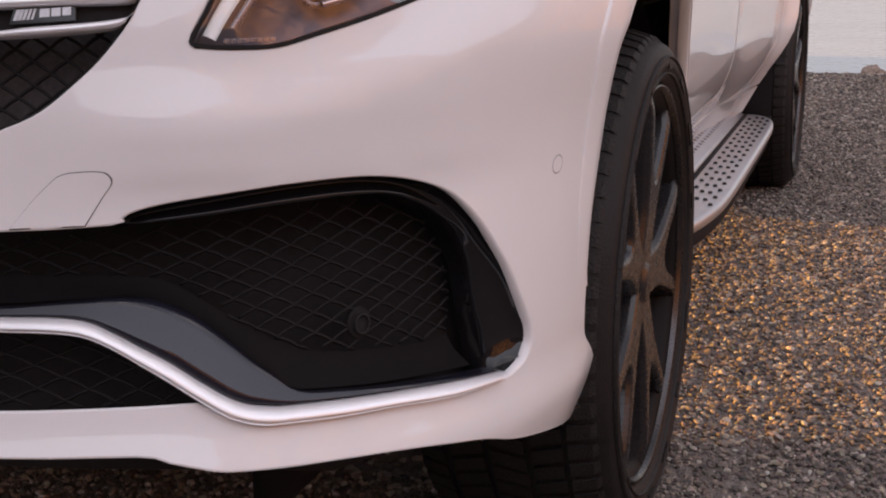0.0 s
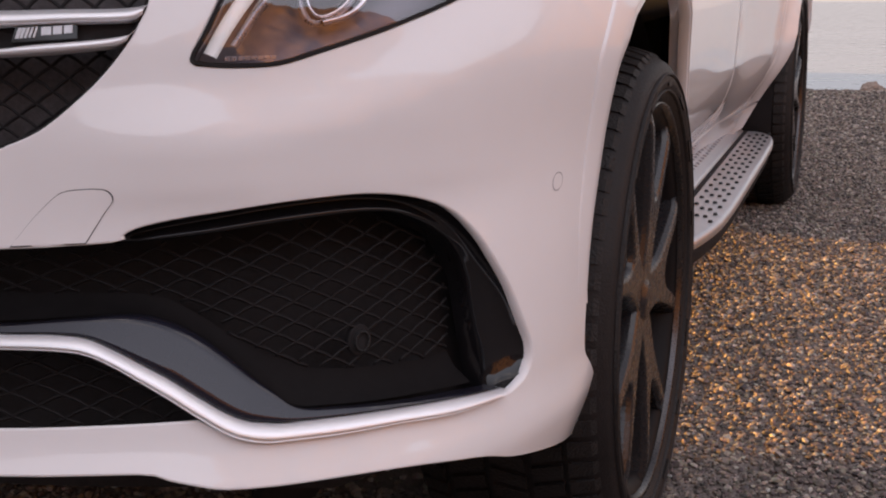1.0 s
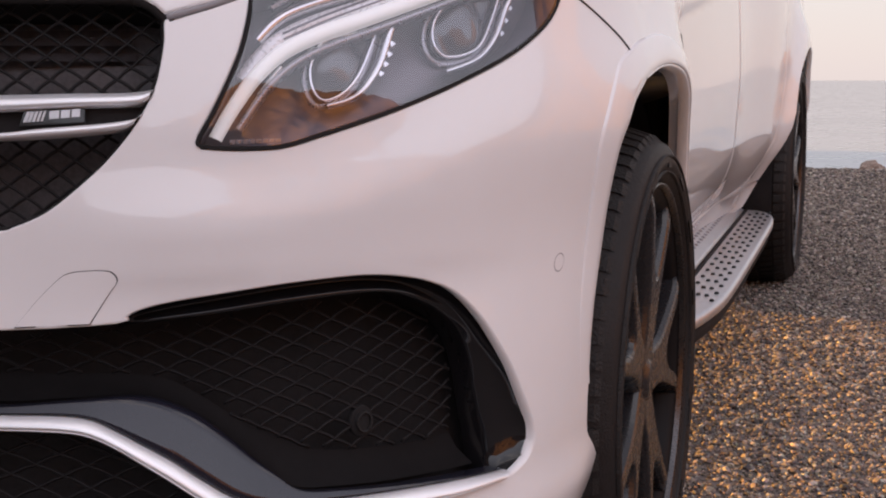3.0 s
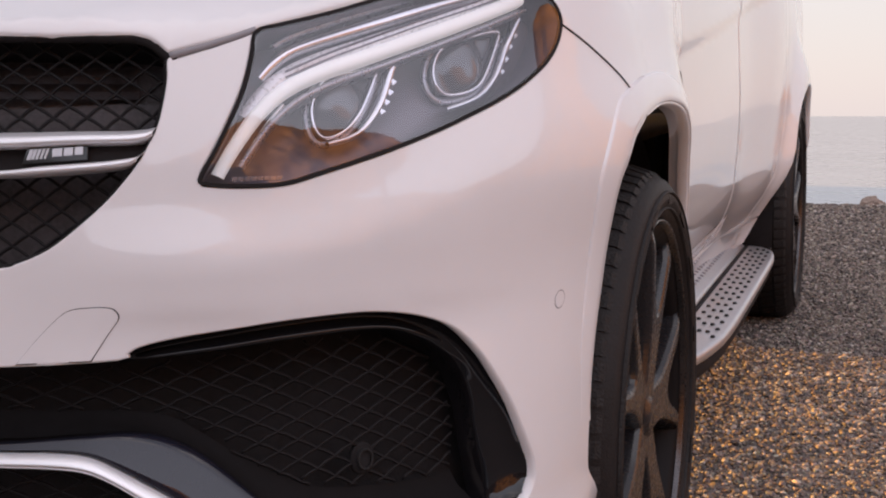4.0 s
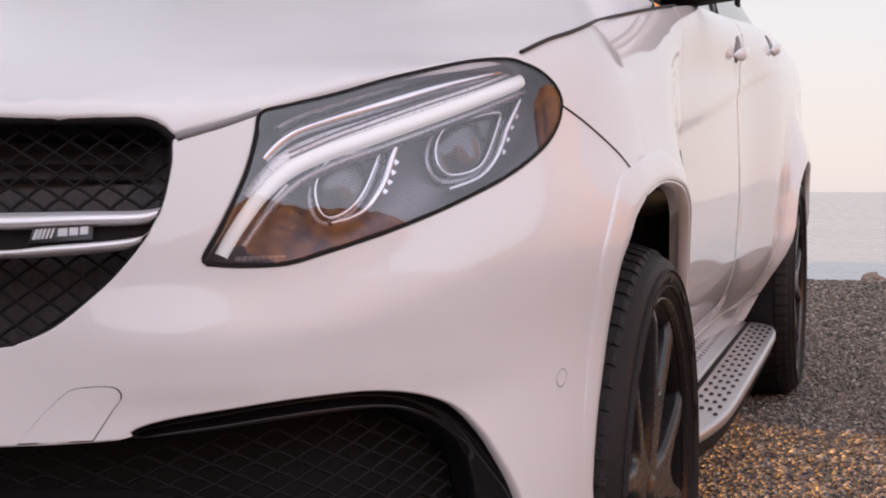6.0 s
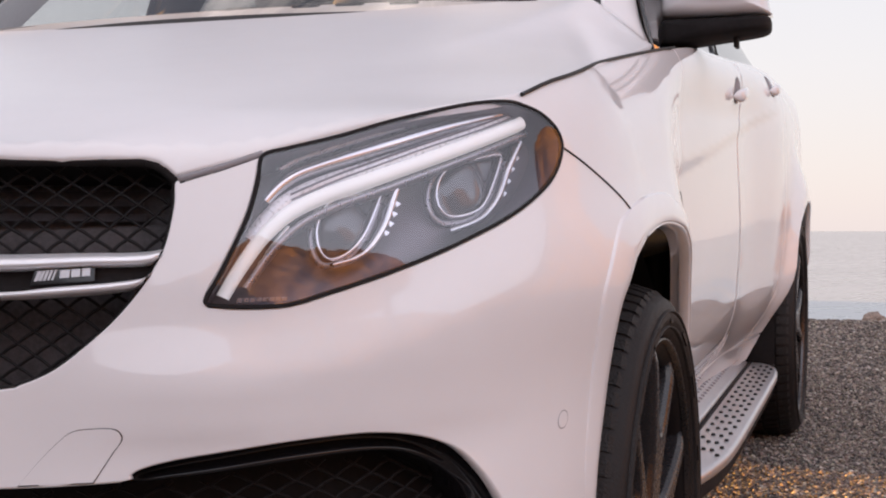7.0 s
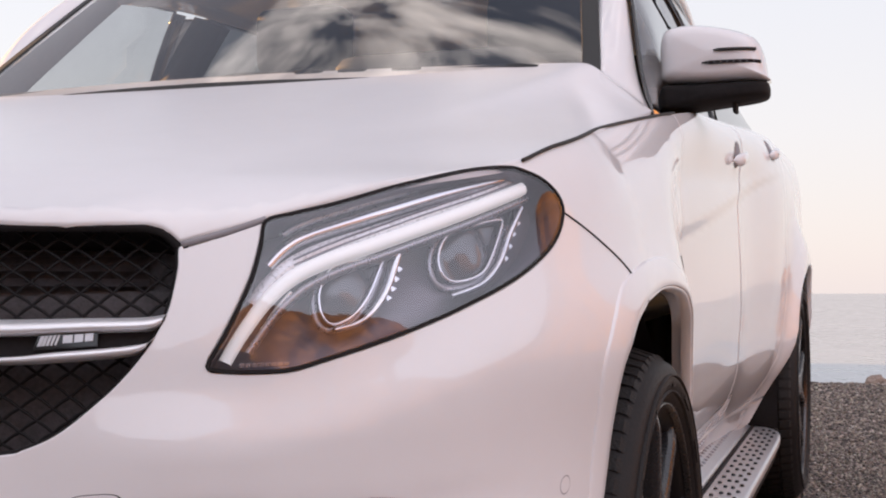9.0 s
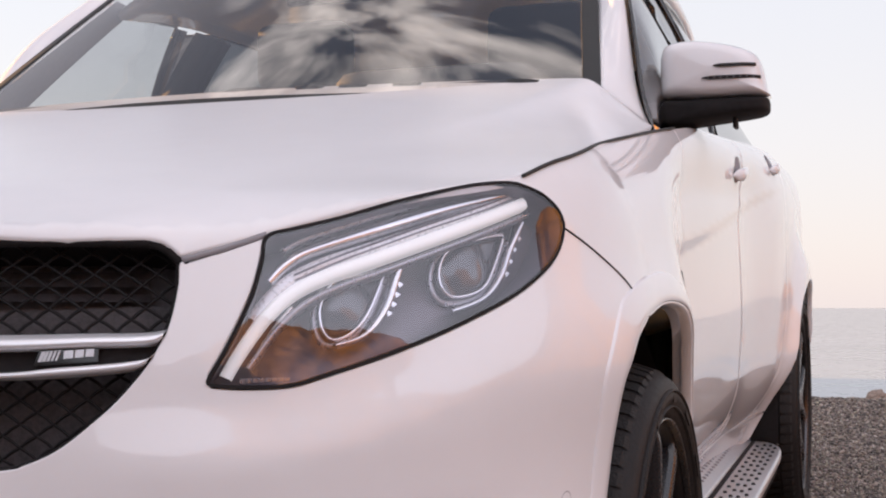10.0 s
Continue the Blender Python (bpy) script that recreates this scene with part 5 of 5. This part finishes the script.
GRAVEL = gravel_material()
STONE = stone_material("beach_pebbles", [(0, (.075, .065, .064)), (.30, (.155, .126, .112)), (.55, (.26, .208, .172)), (.80, (.38, .31, .255)), (.95, (.53, .46, .39)), (1, (.64, .58, .52))])

xs = sorted({-900, -300, -120, -60, -30, -15, -8, *[-5 + .25 * k for k in range(53)], 12, 18, 30, 60, 120, 300, 900})
ys = sorted({-900, -300, -100, -40, -15, -8, *[-4 + .25 * k for k in range(62)], 14, 17, 22, 30, 45, 80})
bm = bmesh.new()
gv = [[bm.verts.new((x, y, ground_z(x, y))) for y in ys] for x in xs]
for i in range(len(xs) - 1):
    for j in range(len(ys) - 1):
        bm.faces.new((gv[i][j], gv[i + 1][j], gv[i + 1][j + 1], gv[i][j + 1]))
ground = tagged(part("ground", bm, GRAVEL), "brown and grey gravel beach sloping to the sea", "ground", kind="structure")


def pebble_field(name, areas, seed):
    """Loose pebbles, each a squashed faceted lump, thickest near the car. areas: x0, x1, y0, y1, number, smallest, largest."""
    rng = np.random.default_rng(seed)
    g = (1 + 5 ** .5) / 2
    base = np.array([(-1, g, 0), (1, g, 0), (-1, -g, 0), (1, -g, 0), (0, -1, g), (0, 1, g), (0, -1, -g), (0, 1, -g), (g, 0, -1), (g, 0, 1), (-g, 0, -1), (-g, 0, 1)]) / math.hypot(1, g)
    tri = np.array([(0, 11, 5), (0, 5, 1), (0, 1, 7), (0, 7, 10), (0, 10, 11), (1, 5, 9), (5, 11, 4), (11, 10, 2), (10, 7, 6), (7, 1, 8), (3, 9, 4), (3, 4, 2), (3, 2, 6), (3, 6, 8), (3, 8, 9), (4, 9, 5), (2, 4, 11), (6, 2, 10), (8, 6, 7), (9, 8, 1)])
    V, F = [], []
    k = 0
    for x0, x1, y0, y1, n, small, large in areas:
        for _ in range(n):
            x, y = rng.uniform(x0, x1), rng.uniform(y0, y1)
            r = small + (large - small) * rng.random() ** 3
            a = rng.uniform(0, 6.283)
            ca, sa = math.cos(a), math.sin(a)
            p = base * (1 + rng.uniform(-.36, .30, (12, 1))) * (r, r * rng.uniform(.6, .95), r * rng.uniform(.4, .75))
            tilt = rng.uniform(-.5, .5)
            ct, st = math.cos(tilt), math.sin(tilt)
            p = np.stack([p[:, 0] * ct - p[:, 2] * st, p[:, 1], p[:, 0] * st + p[:, 2] * ct], 1)
            p = np.stack([p[:, 0] * ca - p[:, 1] * sa, p[:, 0] * sa + p[:, 1] * ca, p[:, 2]], 1)
            V.append(p + (x, y, ground_z(x, y) + r * .4))
            F.append(tri + k)
            k += 12
    me = bpy.data.meshes.new(name)
    me.from_pydata(np.concatenate(V).tolist(), [], np.concatenate(F).tolist())
    me.materials.append(STONE)
    return new(name, me)


PEBBLES = [(.70, 1.40, .0, 1.2, 13000, .0028, .0085), (.62, 1.40, 1.2, 2.6, 14000, .0032, .0095), (.80, 1.42, 2.6, 4.2, 12000, .0040, .0100), (-.2, 1.45, 4.2, 6.8, 22000, .0048, .0130), (-.4, 1.3, -.85, .05, 15000, .0035, .0105), (1.4, 2.6, .0, 3.2, 5000, .006, .014), (-.4, .7, .0, 2.6, 4500, .006, .014), (.75, 1.40, .2, 2.6, 2600, .006, .012)]
tagged(pebble_field("pebbles", PEBBLES, 3), "loose brown and grey beach pebbles", "gravel", kind="stuff")

bm = bmesh.new()
bmesh.ops.create_grid(bm, x_segments=1, y_segments=1, size=1)
bmesh.ops.scale(bm, vec=(3500, 2250, 1), verts=bm.verts[:])
bmesh.ops.translate(bm, vec=(0, 2250 + 15, -2.6), verts=bm.verts[:])
SEA = material("calm_sea", (.34, .37, .40), rough=.28, vary=.1, scale=.05, bump=.5, bump_scale=.35, ior=1.33)
tagged(part("water", bm, SEA), "calm pale blue sea reaching the horizon", "sea", kind="structure")


def boulder(name, at, size, seed, mat, detail=4):
    bm = bmesh.new()
    bmesh.ops.create_icosphere(bm, subdivisions=detail, radius=1)
    for v in bm.verts:
        d = 1 + .35 * noise.noise(v.co * 1.3 + Vector((seed, 0, 0))) + .16 * noise.noise(v.co * 3.1 + Vector((0, seed, 0))) + .07 * noise.noise(v.co * 8)
        v.co = Vector((v.co.x * size[0], v.co.y * size[1], v.co.z * size[2])) * d
    bmesh.ops.translate(bm, vec=at, verts=bm.verts[:])
    return part(name, bm, mat, smooth=False)


ROCK = material("sandy_rock", (.30, .23, .19), rough=.9, vary=.3, scale=9, bump=.8, bump_scale=60)
CLIFF = material("ochre_cliff_rock", (.22, .150, .110), rough=.95, vary=.45, scale=.35, bump=.9, bump_scale=2.5)
tagged(boulder("beach_rock", (1.20, 6.62, .215), (.075, .06, .062), 4, ROCK), "small sandy rock on the crest of the beach", "rock")

# the hillside that closes the bay, in the evening sun: it curves round from beside the beach to behind the stand
def hill(u, v):
    deg = 14 + 242 * u
    u = (deg - 14) / 196
    az = radians(deg)
    edge = 24 + 5 * noise.noise((u * 5, .3, 0))
    crag = 1 + .12 * noise.noise((u * 9, 1.7, 0)) + .07 * noise.noise((u * 23, 4.1, 0)) + .04 * noise.noise((u * 61, 2.2, 0))
    # from 178 degrees on, unseen hill added to cut the light on the nose
    lift = lerp_table(deg, (14, 40, 50, 60, 70, 95, 106, 118, 130, 145, 160, 178, 205, 235, 250, 256), (4, 14, 29, 28, 11, 9, 19, 28, 31, 31, 21, 16, 20, 20, 9, 3))
    r = edge + 9 * v + 1.8 * noise.noise((u * 23, v * 4, 3)) + .9 * noise.noise((u * 60, v * 9, 8))
    z = (edge + 9) * math.tan(radians(lift * crag)) * v ** .8 + (1.3 * noise.noise((u * 40, v * 7, 9)) + .6 * noise.noise((u * 110, v * 16, 2))) * v * (1 - .5 * v)
    return Vector((1.3 + r * math.sin(az), -2 + r * math.cos(az), -.35 + max(0, z)))


bm = grid_mesh(hill, 320, 34)
bmesh.ops.recalc_face_normals(bm, faces=bm.faces[:])
tagged(part("hillside", bm, CLIFF, smooth=False), "ochre rocky hillside in evening light", "hill", kind="structure")


# unseen banks beside the beach, added to block the low sun except one gap
def bank(u, v, y0, run):
    y = y0 + run * u
    h = (4.2 + .6 * noise.noise((y * .2, 3.3, 0))) * soft(0, .5 / abs(run), u)
    a = math.pi * v
    return Vector((-20 + 5 * math.cos(a) * -1 + .6 * noise.noise((y * .4, v * 3, 5)), y, ground_z(-20, y) - .15 + h * math.sin(a) * (1 + .3 * noise.noise((y * .7, v * 5, 1)))))


for y0, run in ((4.05, 60), (1.90, -30)):
    bm = grid_mesh(lambda u, v: bank(u, v, y0, run), 120, 14)
    bmesh.ops.recalc_face_normals(bm, faces=bm.faces[:])
    tagged(part("bank", bm, CLIFF, smooth=False), "unseen rocky bank added to shade the beach", "bank", kind="structure")
